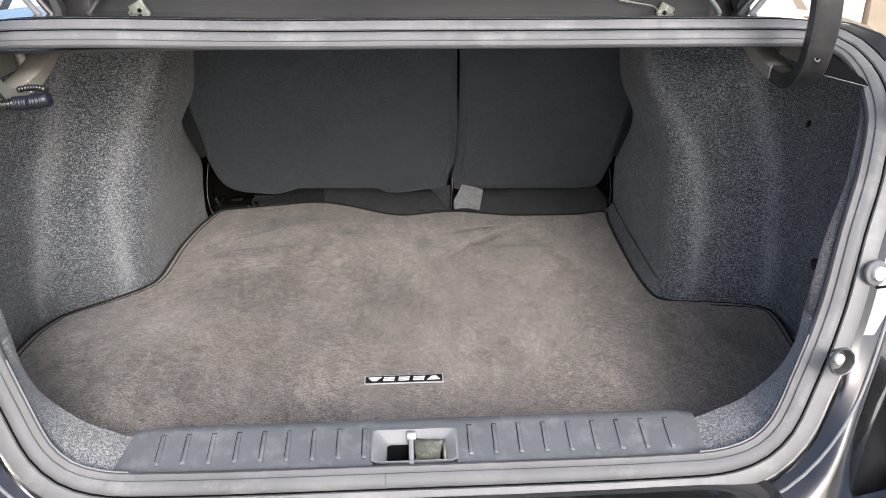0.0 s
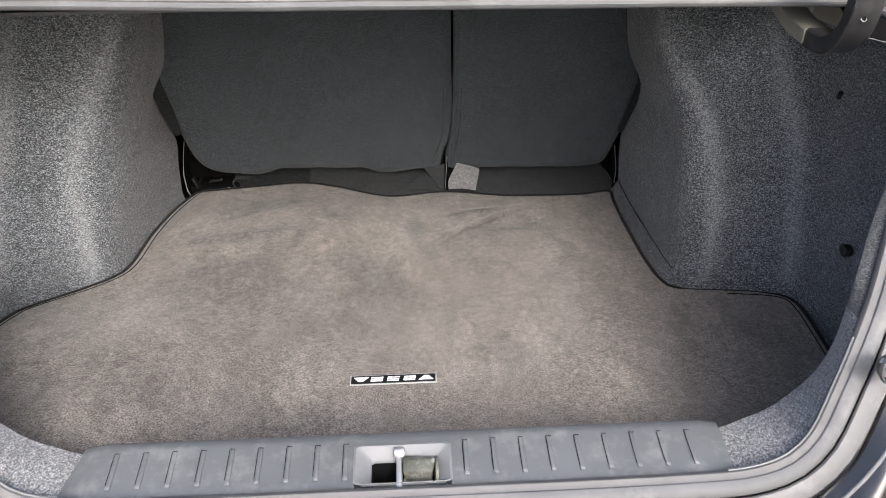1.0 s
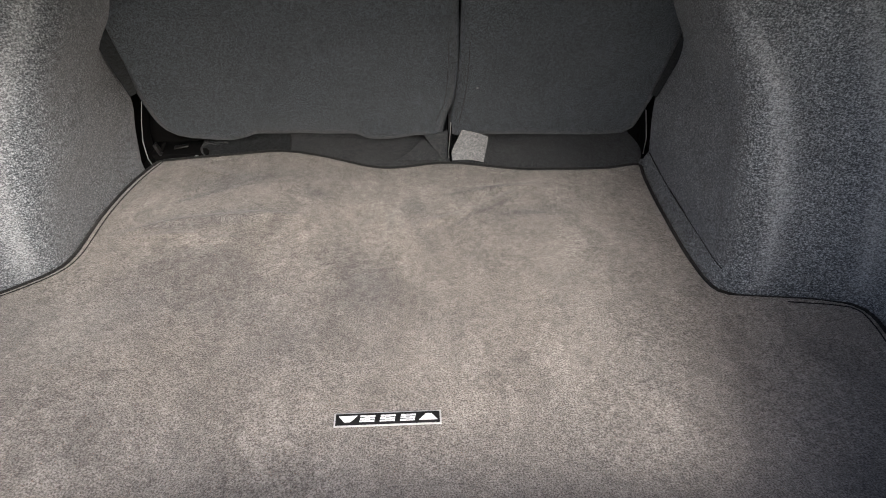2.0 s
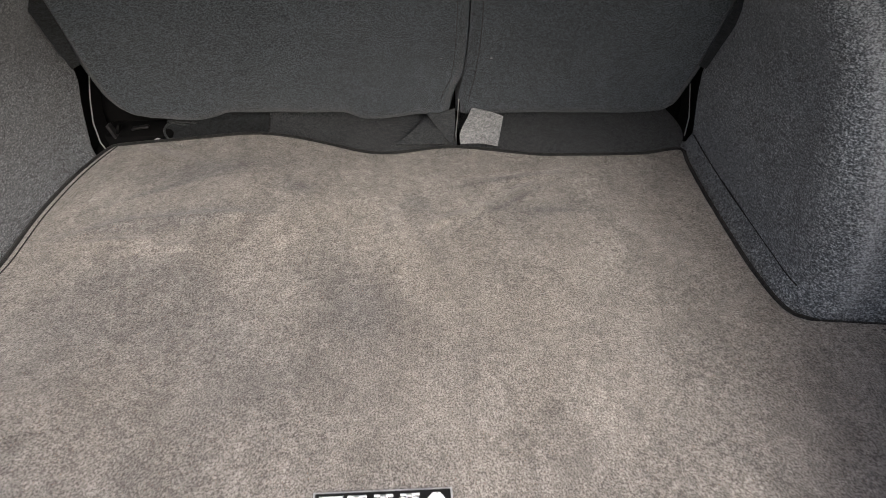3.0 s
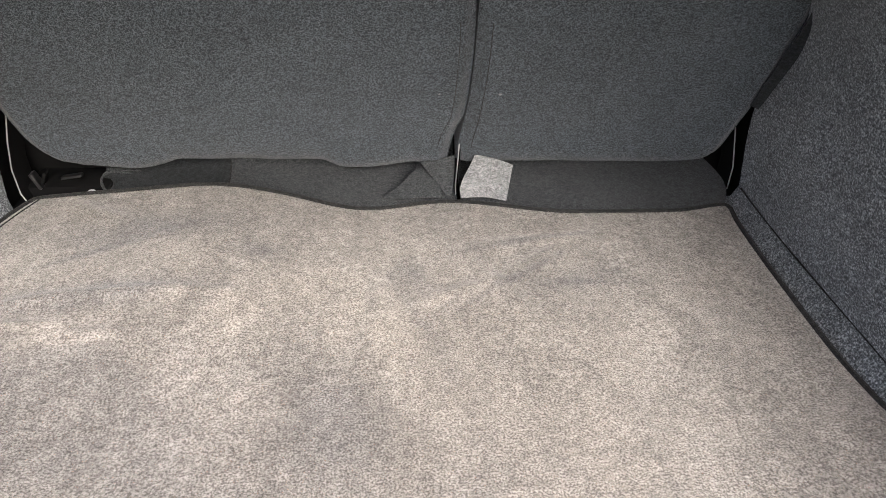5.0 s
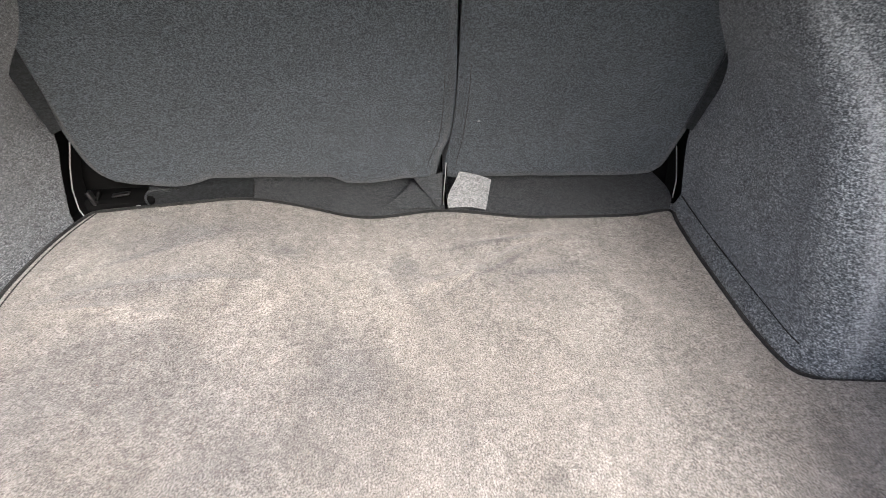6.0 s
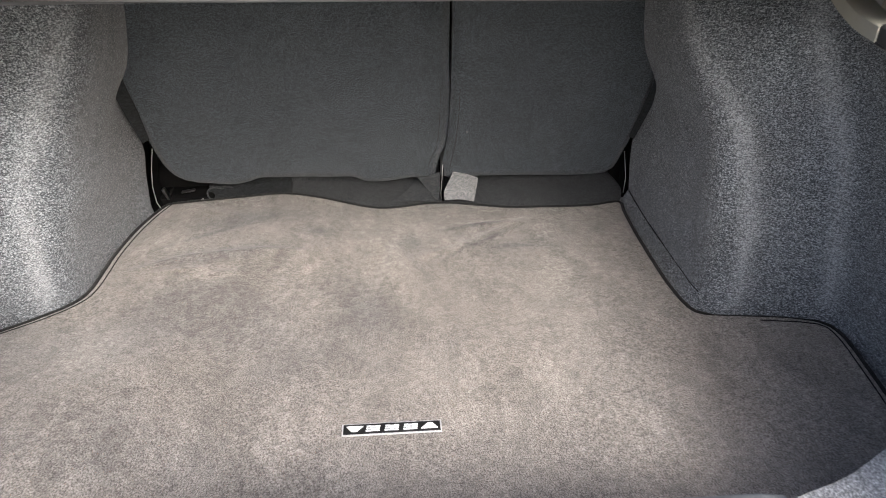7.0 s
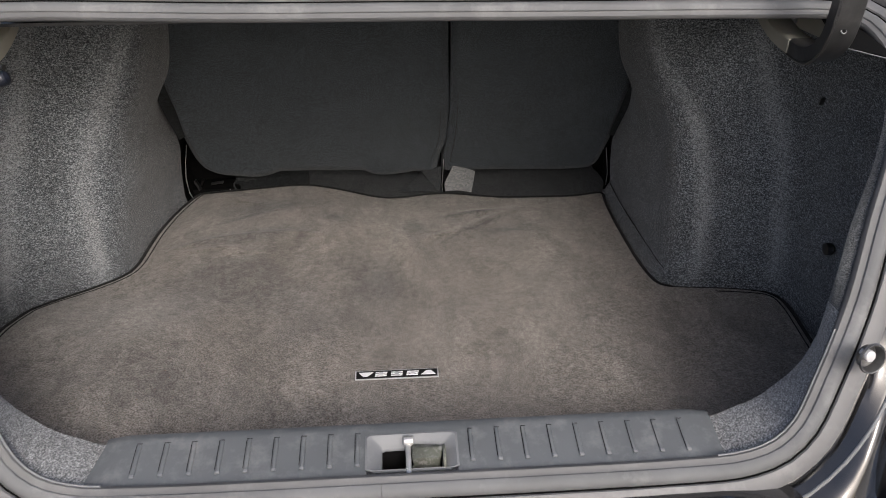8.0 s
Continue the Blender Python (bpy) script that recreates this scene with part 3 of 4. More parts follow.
def liner_row(z, sgn):
    xs, xw, yr, xo = (lerp_table(t, z) for t in (X_SEAT, X_WHEEL if sgn > 0 else X_WHEEL_L, Y_RIDGE if sgn > 0 else Y_RIDGE_L, X_OUTER))
    if sgn < 0:
        xs += 0.008 * (1 - step(0.08, 0.16, z))
    foot = (0.016 if sgn > 0 else 0.006) * min(max((0.015 - z) / 0.027, 0.0), 1.0)
    pts = [(xs, 1.857), (xs, 1.84), (0.5 * xs + 0.5 * xw, 1.78), (xw, 1.65), (xw, yr + 0.13), (xw + 0.001, yr + 0.05), (xw + 0.014, yr + 0.012), (xw + 0.04, yr - 0.004), (xw + 0.075, yr - 0.004),
           (0.5 * (xw + xo), yr - 0.012), (xo - 0.078, yr - 0.032), (xo - 0.046, yr - 0.056), (xo - 0.02, yr - 0.082), (xo - 0.004, yr - 0.135), (xo, yr - 0.19), (xo + 0.004, 1.08), (xo - 0.01, 0.98), (xo - 0.06, 0.90)]
    if sgn > 0:
        low = 1 - step(0.05, 0.2, z)
        pts[10:14] = [(a + low * da, b + low * db) for (a, b), da, db in zip(pts[10:14], (0.0, 0.006, 0.009, 0.002), (0.010, 0.022, 0.022, 0.012))]
    if sgn < 0:
        pts[4:8] = [(xw, yr + 0.17), (xw + 0.004, yr + 0.08), (xw + 0.020, yr + 0.036), (xw + 0.048, yr + 0.014)]
    ctrl = [(sgn * (x - foot * (0.4 if y < yr + 0.03 else 1.0)), y - foot * ((0.15 if sgn > 0 else 1.0) if y < yr + 0.1 and x < xo - 0.03 else 0.0), z) for x, y in pts]
    return curve_points(ctrl, 96)


# how far the carpeted return swings outwards as it goes in, by height
RETURN_AWAY = [(0.12, -0.004), (0.14, 0.006), (0.163, 0.014), (0.194, 0.029), (0.226, 0.034), (0.30, 0.030)]
for sgn in (1, -1):
    zs = [-0.012, -0.004, 0.004, 0.0145, 0.018, 0.024, 0.05] + list(np.linspace(0.075, 0.54, 30))
    rows = [liner_row(z, sgn) for z in zs]
    for zi, r in zip(zs, rows):
        for p in r:
            p.x += 0.0025 * noise.noise(p * 9.0)
            p.y += 0.0025 * noise.noise(p * 9.0 + Vector((7, 3, 1)))
    liner = thing("side_liner", "charcoal flecked felt liner over the wheel arch", "trunk liner", (sgn * 0.6, 1.4, FLOOR_Z), group="trunk side liners")
    panel = skin(rows)
    panel.verts.ensure_lookup_table()
    stretch_highlight = panel.verts.layers.float.new("stretch_highlight")
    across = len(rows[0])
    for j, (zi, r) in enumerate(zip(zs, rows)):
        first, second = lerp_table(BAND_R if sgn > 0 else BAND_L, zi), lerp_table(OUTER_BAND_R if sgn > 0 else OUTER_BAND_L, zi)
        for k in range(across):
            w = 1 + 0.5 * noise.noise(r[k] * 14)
            pull_highlight = ((1.15 if sgn > 0 else 0.95) * math.exp(-((k - first) / (1.5 * w)) ** 2) + 1.05 * math.exp(-((k - second) / (1.6 * w)) ** 2)) * (0.8 + 0.5 * noise.noise(r[k] * 8 + Vector((3, 1, 5))))
            # an even lift brightens the arch colour in place of missing light
            pull_highlight += 0.2 * step(first - 1, first + 3, k) * (0.8 + 0.5 * noise.noise(r[k] * 11))
            panel.verts[j * across + k][stretch_highlight] = min(max(pull_highlight, 0.0), 1.0) * step(-0.02, 0.05, zi) * (1 - 0.25 * step(0.3, 0.5, zi))
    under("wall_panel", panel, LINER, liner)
    if sgn > 0:
        # black cord paints the shade in the crease above the foot
        crease = [p + Vector((-0.0006, 0, 0)) for p in liner_row(0.015, sgn) if 1.41 < p.y < 1.85]
        under("felt_crease", tube(crease, 0.0013, 5), BINDING, liner, "dark cord for the crease's shade above the felt's foot")
    # carpeted return beside the opening
    f, c = ring_span(lambda p: p.z < 0.515 and p.x * sgn > (0.0 if p.z > 0.2 else 0.335))
    rows = []
    for k in range(c):
        i = (f + k) % RN
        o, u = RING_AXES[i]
        p = RING[i] - 0.008 * o
        low = 1 - step(0.16, 0.3, RING[i].z)
        away = lerp_table(RETURN_AWAY, RING[i].z)
        near = 0.012 * low * (1 - step(0.36, 0.41, abs(p.x)))
        p = p - Vector((0, 0, near))
        lip = p + Vector((0, 0.09, -0.004 * low)) + away * o
        flat = [p + Vector((0, 0.004, 0)), p + Vector((0, 0.027, 0.004 * low)) + 0.2 * away * o, p + Vector((0, 0.068, 0)) + 0.65 * away * o, lip,
                lip + 0.012 * o + Vector((0, 0.008, 0)), lip + 0.05 * o + Vector((0, 0.012, 0))]
        a = 0.014 - 0.006 * step(0.33, 0.42, RING[i].z) - 0.006 * step(0.46, 0.54, RING[i].z)
        rolled = [p + Vector((0, 0.003, 0)), p + Vector((0, 0.004, 0)) - 0.55 * a * o, p + Vector((0, 0.008, 0)) - 0.9 * a * o, p + Vector((0, 0.016, 0)) - a * o,
                  p + Vector((0, 0.034, 0)) + (0.01 - a) * o, p + Vector((0, 0.06, 0)) + 0.05 * o]
        k2 = step(0.21, 0.30, RING[i].z)
        rows.append([u0.lerp(u1, k2) for u0, u1 in zip(flat, rolled)])
    if sgn > 0:
        rows.sort(key=lambda r: (r[0].z, -r[0].x * sgn))
    else:
        rows.sort(key=lambda r: (r[0].z, r[0].x))
    # the low ledge takes the lit copy, the upper lap the shaded one
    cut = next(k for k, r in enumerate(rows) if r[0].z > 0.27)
    under("rear_return", skin(rows[:cut + 1]), LEDGE_LIT, liner, "felt on the edge of the opening, in the lit copy")
    under("upper_return", skin(rows[cut:]), EDGE_FELT_SHADED, liner, "thin felt lapped over the body flange, in the shaded copy")
    pts = []
    for k in range(c):
        i = (f + k) % RN
        if RING[i].z < 0.26:
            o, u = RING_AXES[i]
            pts.append(RING[i] - 0.0165 * o + 0.005 * u)
    under("trim_edge", tube(pts, 0.0012, 6), BEZEL, liner, "pale plastic edge of the felt")

# ---- rear seat backs, seen from the trunk ----
EDGE_L = [(0.0436, 0.435), (0.048, 0.451), (0.057, 0.463), (0.081, 0.475), (0.114, 0.485), (0.159, 0.493), (0.285, 0.505), (0.38, 0.51), (0.55, 0.489)]
EDGE_R = [(0.039, 0.469), (0.046, 0.478), (0.094, 0.4925), (0.142, 0.503), (0.274, 0.5175), (0.38, 0.521), (0.55, 0.50)]
SEAM_L = [(0.034, 0.084), (0.097, 0.095), (0.132, 0.107), (0.193, 0.1114), (0.246, 0.1121), (0.287, 0.110), (0.55, 0.1025)]
SEAM_R = [(0.039, 0.0994), (0.089, 0.103), (0.132, 0.1093), (0.21, 0.1139), (0.246, 0.114), (0.287, 0.114), (0.55, 0.108)]
# the lower hem of the cloth hangs unevenly
HEM_L = [(-0.46, 0.050), (-0.41, 0.046), (-0.345, 0.040), (-0.315, 0.045), (-0.285, 0.054), (-0.21, 0.054), (-0.146, 0.051), (-0.093, 0.049), (-0.06, 0.037), (-0.03, 0.036), (0.0, 0.039), (0.04, 0.044), (0.07, 0.038)]
HEM_R = [(0.10, 0.043), (0.20, 0.042), (0.29, 0.039), (0.40, 0.036), (0.48, 0.040)]


def seat_y(z):
    return 1.822 - 0.45 * (z - 0.186)


def seat_dent(x, z, wobble):
    return 0.005 * noise.noise(Vector((x * 5, z * 5, wobble))) + 0.0018 * noise.noise(Vector((x * 21, z * 17, wobble)))


def seat_back(x0, x1, wobble, hem):
    """The reclined cloth-covered back between two edge functions of z, down to its hem."""
    rows = []
    for z in [0.042, 0.045, 0.051, 0.06, 0.072, 0.088, 0.105, 0.125, 0.145, 0.17, 0.2, 0.235, 0.27, 0.32, 0.38, 0.45, 0.55]:
        a, b = x0(z), x1(z)
        r = []
        for k in range(81):
            q = k / 80
            q = 0.5 - 0.5 * math.cos(math.pi * q)
            x = a + (b - a) * q
            edge = min(x - a, b - x)
            round_off = 0.012 * (1 - step(0.0, 0.016, edge)) + 0.009 * (1 - step(0.04, 0.056, z))
            hang = (lerp_table(hem, x) - 0.042) * (1 - step(0.042, 0.10, z))
            r.append(Vector((x, seat_y(z) + round_off + seat_dent(x, z, wobble), z + hang)))
        rows.append(r)
    return thick(skin(rows), -0.05, (0, -1, 0))


def left_edge(z):
    return -lerp_table(EDGE_L, z)


def right_edge(z):
    return lerp_table(EDGE_R, z)


def seam_left(z):
    return lerp_table(SEAM_L, z)


def seam_right(z):
    return lerp_table(SEAM_R, z)


def flap(x0, x1, foot, wobble, lift=0.0):
    """A loose cloth that bridges the gap from the mat's edge back to under the seat; x0, x1 and foot may vary along it."""
    rows = []
    for k in range(17):
        q = k / 16
        a, b = x0(q), x1(q)
        r = []
        for j in range(49):
            x = a + (b - a) * j / 48
            y0 = foot(x)
            y = y0 + (1.975 - y0) * q
            z = -0.009 + lift + 0.032 * q + 0.03 * step(0.8, 1.0, q)
            z += 0.004 * noise.noise(Vector((x * 13, q * 2.2, wobble))) + 0.0016 * noise.noise(Vector((x * 41, q * 6, wobble)))
            r.append(Vector((x, y, z)))
        rows.append(r)
    return thick(skin(rows), -0.003, (0, 0, 1))


wide_seat = thing("rear_seat_back", "wide folding rear seat back in black cloth", "seat back", (-0.2, 1.87, 0.0), group="split rear seat backs")
under("back_panel", seat_back(left_edge, seam_left, 1.3, HEM_L), SEAT, wide_seat)
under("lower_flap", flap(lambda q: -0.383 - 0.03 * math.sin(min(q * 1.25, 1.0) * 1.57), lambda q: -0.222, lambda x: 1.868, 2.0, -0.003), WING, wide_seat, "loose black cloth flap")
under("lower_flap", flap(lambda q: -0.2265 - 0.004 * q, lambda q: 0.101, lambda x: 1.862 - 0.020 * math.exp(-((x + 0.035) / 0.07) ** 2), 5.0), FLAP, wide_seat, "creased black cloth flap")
# the flap's corner folded back on itself, and the seat cloth's own corner beside it
fold = bmesh.new()
fv = [fold.verts.new(p) for p in ((0.049, 1.911, 0.030), (0.079, 1.886, 0.014), (0.076, 1.860, 0.002), (0.052, 1.858, 0.004), (0.028, 1.857, 0.003), (0.055, 1.882, 0.018), (0.018, 1.878, 0.012), (-0.006, 1.866, 0.0))]
for ring in ((0, 1, 5), (1, 2, 5), (2, 3, 5), (3, 4, 5), (5, 4, 6), (0, 5, 6), (6, 4, 7)):
    fold.faces.new([fv[k] for k in ring])
under("folded_corner", thick(fold, 0.002, (0, -0.5, 1)), FLAP, wide_seat, "folded corner of the cloth flap")
rows = [[Vector((0.048, 1.884, 0.048)), Vector((0.07, 1.880, 0.05)), Vector((0.0965, 1.874, 0.062))], [Vector((0.066, 1.882, 0.024)), Vector((0.08, 1.877, 0.024)), Vector((0.096, 1.874, 0.026))],
        [Vector((0.084, 1.878, 0.0)), Vector((0.088, 1.876, -0.003)), Vector((0.094, 1.876, -0.004))]]
under("corner_wrap", thick(skin(rows), -0.002, (0, -1, 0)), FLAP, wide_seat, "cloth corner wrapped down beside the seam")
loop = [(-0.388, 1.885, 0.006), (-0.404, 1.905, 0.006), (-0.412, 1.925, 0.009), (-0.41, 1.94, 0.0125), (-0.399, 1.945, 0.0135), (-0.384, 1.944, 0.011), (-0.37, 1.943, 0.008), (-0.362, 1.944, 0.010), (-0.363, 1.946, 0.0135), (-0.375, 1.947, 0.0145), (-0.392, 1.948, 0.0145), (-0.41, 1.95, 0.015)]
under("hem_loop", tube(curve_points(loop, 48), 0.002, 6), FLAP, wide_seat, "curled hem of the flap")

narrow_seat = thing("rear_seat_back", "narrow folding rear seat back in black cloth", "seat back", (0.3, 1.87, 0.0), group="split rear seat backs")
under("back_panel", seat_back(seam_right, right_edge, 8.6, HEM_R), SEAT, narrow_seat)
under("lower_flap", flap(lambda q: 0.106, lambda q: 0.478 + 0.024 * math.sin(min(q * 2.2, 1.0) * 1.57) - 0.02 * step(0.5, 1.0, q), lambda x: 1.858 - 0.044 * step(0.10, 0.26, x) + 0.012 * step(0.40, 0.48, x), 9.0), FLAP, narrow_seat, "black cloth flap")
rows = []
for a in np.linspace(0, 1, 9):
    r = []
    for b in np.linspace(0, 1, 9):
        corner = [(1 - a) * u + a * v for u, v in ((0.1245, 0.106), (1.872, 1.856), (0.0625, 0.004))], [(1 - a) * u + a * v for u, v in ((0.1785, 0.168), (1.872, 1.843), (0.0455, 0.004))]
        x, y, z = ((1 - b) * u + b * v for u, v in zip(*corner))
        x -= 0.007 * math.sin(math.pi * a ** 1.6) * (1 - b)
        r.append(Vector((x, y, z + 0.003 * math.sin(math.pi * b) + 0.0012 * noise.noise(Vector((x * 60, y * 60, 3))))))
    rows.append(r)
under("felt_tag", thick(skin(rows), 0.003, (0, -0.3, 1)), TAGCLOTH, narrow_seat, "light grey felt tag")

# lint on the cloth
for x, z, r, s in ((0.3165, 0.1845, 0.0013, narrow_seat), (0.150, 0.166, 0.0024, narrow_seat), (0.071, 0.1685, 0.0014, wide_seat)):
    sp = bmesh.new()
    bmesh.ops.create_icosphere(sp, subdivisions=1, radius=r)
    for v in sp.verts:
        v.co = Vector((v.co.x * 1.2, v.co.y * 0.25, v.co.z * 0.7)) + Vector((x, seat_y(z) + seat_dent(x, z, 8.6 if s is narrow_seat else 1.3) - 0.0008, z))
    under("lint", sp, BEZEL, s, "pale speck of lint")

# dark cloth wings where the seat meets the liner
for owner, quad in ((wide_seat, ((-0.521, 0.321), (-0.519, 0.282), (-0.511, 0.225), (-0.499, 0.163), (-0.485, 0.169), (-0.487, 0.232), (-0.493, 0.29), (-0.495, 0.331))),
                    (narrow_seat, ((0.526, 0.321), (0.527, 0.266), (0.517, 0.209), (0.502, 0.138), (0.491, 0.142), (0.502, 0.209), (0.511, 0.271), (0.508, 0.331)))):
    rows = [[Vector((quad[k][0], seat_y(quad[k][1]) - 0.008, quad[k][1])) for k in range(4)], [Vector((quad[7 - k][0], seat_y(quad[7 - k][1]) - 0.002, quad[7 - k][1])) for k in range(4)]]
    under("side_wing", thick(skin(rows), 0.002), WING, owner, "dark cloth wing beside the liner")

# stitched hems beside the seam and at the flap
for owner, fn, off in ((wide_seat, seam_left, -0.019), (narrow_seat, seam_right, 0.017)):
    pts = [Vector((fn(z) + off, seat_y(z) + seat_dent(fn(z) + off, z, 8.6 if owner is narrow_seat else 1.3) - 0.0002, z)) for z in np.linspace(0.075, 0.27, 40)]
    under("stitch_line", tube(pts, 0.0005 if owner is wide_seat else 0.0006, 5), BINDING, owner, "dark stitched hem line")
under("flap_seam", tube([Vector((-0.2265 - 0.004 * q, 1.862 + 0.113 * q, -0.0075 + 0.032 * q + 0.004 * noise.noise(Vector((-0.2265 * 13, q * 2.2, 5.0))))) for q in np.linspace(0, 0.85, 9)], 0.0014, 5), BINDING, wide_seat, "overlap edge of the flap")

# seat brackets: thin steel strips in the gaps
for pts, y in ((((-0.502, 0.128), (-0.511, 0.084), (-0.516, 0.043), (-0.513, 0.006), (-0.507, -0.007)), 1.89), (((0.104, 0.085), (0.102, 0.05), (0.099, 0.01), (0.10, -0.004)), 1.882), (((0.503, 0.089), (0.509, 0.048), (0.512, 0.026), (0.510, -0.009)), 1.893)):
    b = thing("seat_bracket", "thin bare steel seat bracket edge in the dark gap", "bracket", (pts[-1][0], y, 0), group="seat brackets")
    under("strip", tube([Vector((x, y, z)) for x, z in pts], 0.0009, 6), STEEL, b)
    rows = [[Vector((x + 0.001, y + d, z)) for x, z in pts] for d in (0.002, 0.05)]
    under("plate", thick(skin(rows), 0.002), SHADOW_BLACK, b, "black bracket plate")

# hinge cover low in the corner
cover = thing("hinge_cover", "black plastic seat hinge cover with a bright screw", "cover", (-0.45, 1.93, 0))
under("cover_body", block((0.125, 0.07, 0.03), (-0.457, 1.945, -0.008), 0.008), SHADOW_BLACK, cover)
under("rib", block((0.006, 0.016, 0.026), (-0.497, 1.914, 0.016), 0.002, Matrix.Rotation(radians(-25), 4, "Y")), BLACK_PLASTIC, cover)
under("rib", block((0.005, 0.016, 0.018), (-0.486, 1.916, 0.02), 0.0015, Matrix.Rotation(radians(20), 4, "Y")), SHADOW_BLACK, cover)
under("rib", block((0.030, 0.012, 0.004), (-0.452, 1.925, 0.016), 0.0015, Matrix.Rotation(radians(-8), 4, "Y")), BLACK_PLASTIC, cover)
under("screw", disc(0.0075, 0.006, (-0.415, 1.888, 0.004), Matrix.Rotation(radians(50), 4, "X"), 16, 0.001), STEEL, cover, "bright screw head")

# ---- trunk mat ----
X_MAT_R = [(0.80, 0.55), (0.9, 0.63), (1.05, 0.665), (1.12, 0.676), (1.2, 0.686), (1.28, 0.693), (1.305, 0.691), (1.327, 0.678), (1.342, 0.635), (1.353, 0.56), (1.362, 0.505), (1.385, 0.482), (1.43, 0.475), (1.5, 0.472), (1.65, 0.473), (1.8, 0.479), (1.86, 0.487)]
X_MAT_L = [(0.80, 0.53), (0.9, 0.62), (1.05, 0.66), (1.18, 0.668), (1.25, 0.672), (1.32, 0.668), (1.355, 0.652), (1.385, 0.628), (1.41, 0.602), (1.435, 0.575), (1.46, 0.551), (1.487, 0.536), (1.53, 0.530), (1.62, 0.528), (1.70, 0.521), (1.76, 0.512), (1.82, 0.498), (1.86, 0.485)]


# creases in the mat: place, heading, half length, height, half width
CREASES = [(0.18, 1.734, 0.11, 0.075, 0.0028, 0.011), (0.2, 1.70, 0.67, 0.075, 0.0028, 0.012), (0.09, 1.624, 0.37, 0.055, 0.0024, 0.012), (-0.01, 1.58, 1.75, 0.1, 0.0036, 0.015), (-0.28, 1.604, 0.02, 0.09, 0.003, 0.010),
           (-0.414, 1.588, 0.3, 0.05, 0.003, 0.009), (-0.383, 1.5525, 0.0, 0.045, 0.0024, 0.008), (-0.305, 1.537, 0.03, 0.045, 0.0024, 0.008), (0.13, 1.635, 2.0, 0.05, 0.0024, 0.011), (-0.03, 1.60, 1.37, 0.09, -0.0024, 0.012), (-0.36, 1.79, -0.62, 0.07, 0.003, 0.014)]


def mat_z(x, y):
    z = 0.027 * math.exp(-((x + 0.25) / 0.13) ** 2) * step(1.38, 1.62, y)
    side = 1 - step(-0.43, -0.27, x)
    z += side * (0.014 + 0.045 * (1 - step(1.12, 1.42, y)))
    z -= 0.006 * math.exp(-((x - 0.0) / 0.1) ** 2) * step(1.6, 1.85, y)
    z += 0.003 * noise.noise(Vector((x * 4, y * 4, 2.0)))
    for cx, cy, ang, ln, amp, wd in CREASES:
        dx, dy = x - cx, y - cy
        a = dx * math.cos(ang) + dy * math.sin(ang)
        b = -dx * math.sin(ang) + dy * math.cos(ang)
        z += 1.9 * amp * math.exp(-(a / ln) ** 2 - (b / wd) ** 2)
    return z


# hand-brushed patches: where, how wide, how far turned, how pale (+) or dark (-)
BRUSHED = [(-0.30, 1.75, 0.10, 0.035, 0.2, -0.22), (-0.33, 1.60, 0.13, 0.03, 0.15, -0.20), (-0.05, 1.42, 0.05, 0.09, 0.3, -0.20), (-0.156, 1.70, 0.03, 0.02, 0, -0.2),
           (-0.33, 1.45, 0.08, 0.07, 0.4, -0.15), (-0.09, 1.645, 0.05, 0.05, 0, 0.16), (0.0, 1.74, 0.05, 0.05, 0, 0.10), (0.0, 1.57, 0.035, 0.09, 0.35, 0.10),
           (0.14, 1.50, 0.10, 0.13, 0.2, 0.06), (0.12, 1.18, 0.14, 0.12, 0.1, 0.14), (-0.16, 1.28, 0.12, 0.08, 0.5, -0.10),
           (-0.44, 1.69, 0.05, 0.06, 0.3, 0.12), (-0.50, 1.25, 0.12, 0.06, 0.4, 0.10), (-0.40, 1.08, 0.2, 0.09, 0.1, -0.14), (-0.10, 1.03, 0.16, 0.05, 0.05, -0.10),
           (0.29, 1.60, 0.08, 0.03, 0.3, 0.10), (0.22, 1.64, 0.1, 0.02, 0.35, -0.12), (0.03, 1.66, 0.02, 0.05, 0.4, -0.14), (-0.32, 1.40, 0.22, 0.14, 0.3, -0.2), (0.175, 1.747, 0.085, 0.008, 0.17, 0.26), (0.16, 1.728, 0.08, 0.007, 0.2, -0.22), (0.15, 1.675, 0.12, 0.009, 0.68, 0.26), (0.167, 1.660, 0.1, 0.007, 0.68, -0.22), (0.24, 1.638, 0.07, 0.007, -0.05, -0.14), (-0.345, 1.592, 0.09, 0.007, 0.15, -0.24), (-0.36, 1.695, 0.1, 0.008, 0.5, -0.2), (-0.02, 1.56, 0.010, 0.07, 0.35, 0.11), (0.03, 1.58, 0.009, 0.08, 0.35, -0.14), (0.10, 1.63, 0.07, 0.008, 0.75, -0.14), (0.08, 1.32, 0.05, 0.04, 0.8, -0.08)]


def nap_at(x, y):
    v = 0.5 + 0.035 * noise.noise(Vector((x * 13, y * 9, 4.0))) + 0.045 * noise.noise(Vector((x * 5 + 0.6 * y, y * 4, 9.0)))
    for cx, cy, rx, ry, turn, amp in BRUSHED:
        dx, dy = x - cx, y - cy
        a = dx * math.cos(turn) + dy * math.sin(turn)
        b = -dx * math.sin(turn) + dy * math.cos(turn)
        wob = 1 + 0.5 * noise.noise(Vector((x * 17, y * 17, cx * 9)))
        v += (1.2 if amp > 0 and rx > 0.02 and ry > 0.02 else 2.3) * amp * math.exp(-((a / rx) ** 2 + (b / ry) ** 2) * wob)
    return min(max(v, 0.0), 1.0)


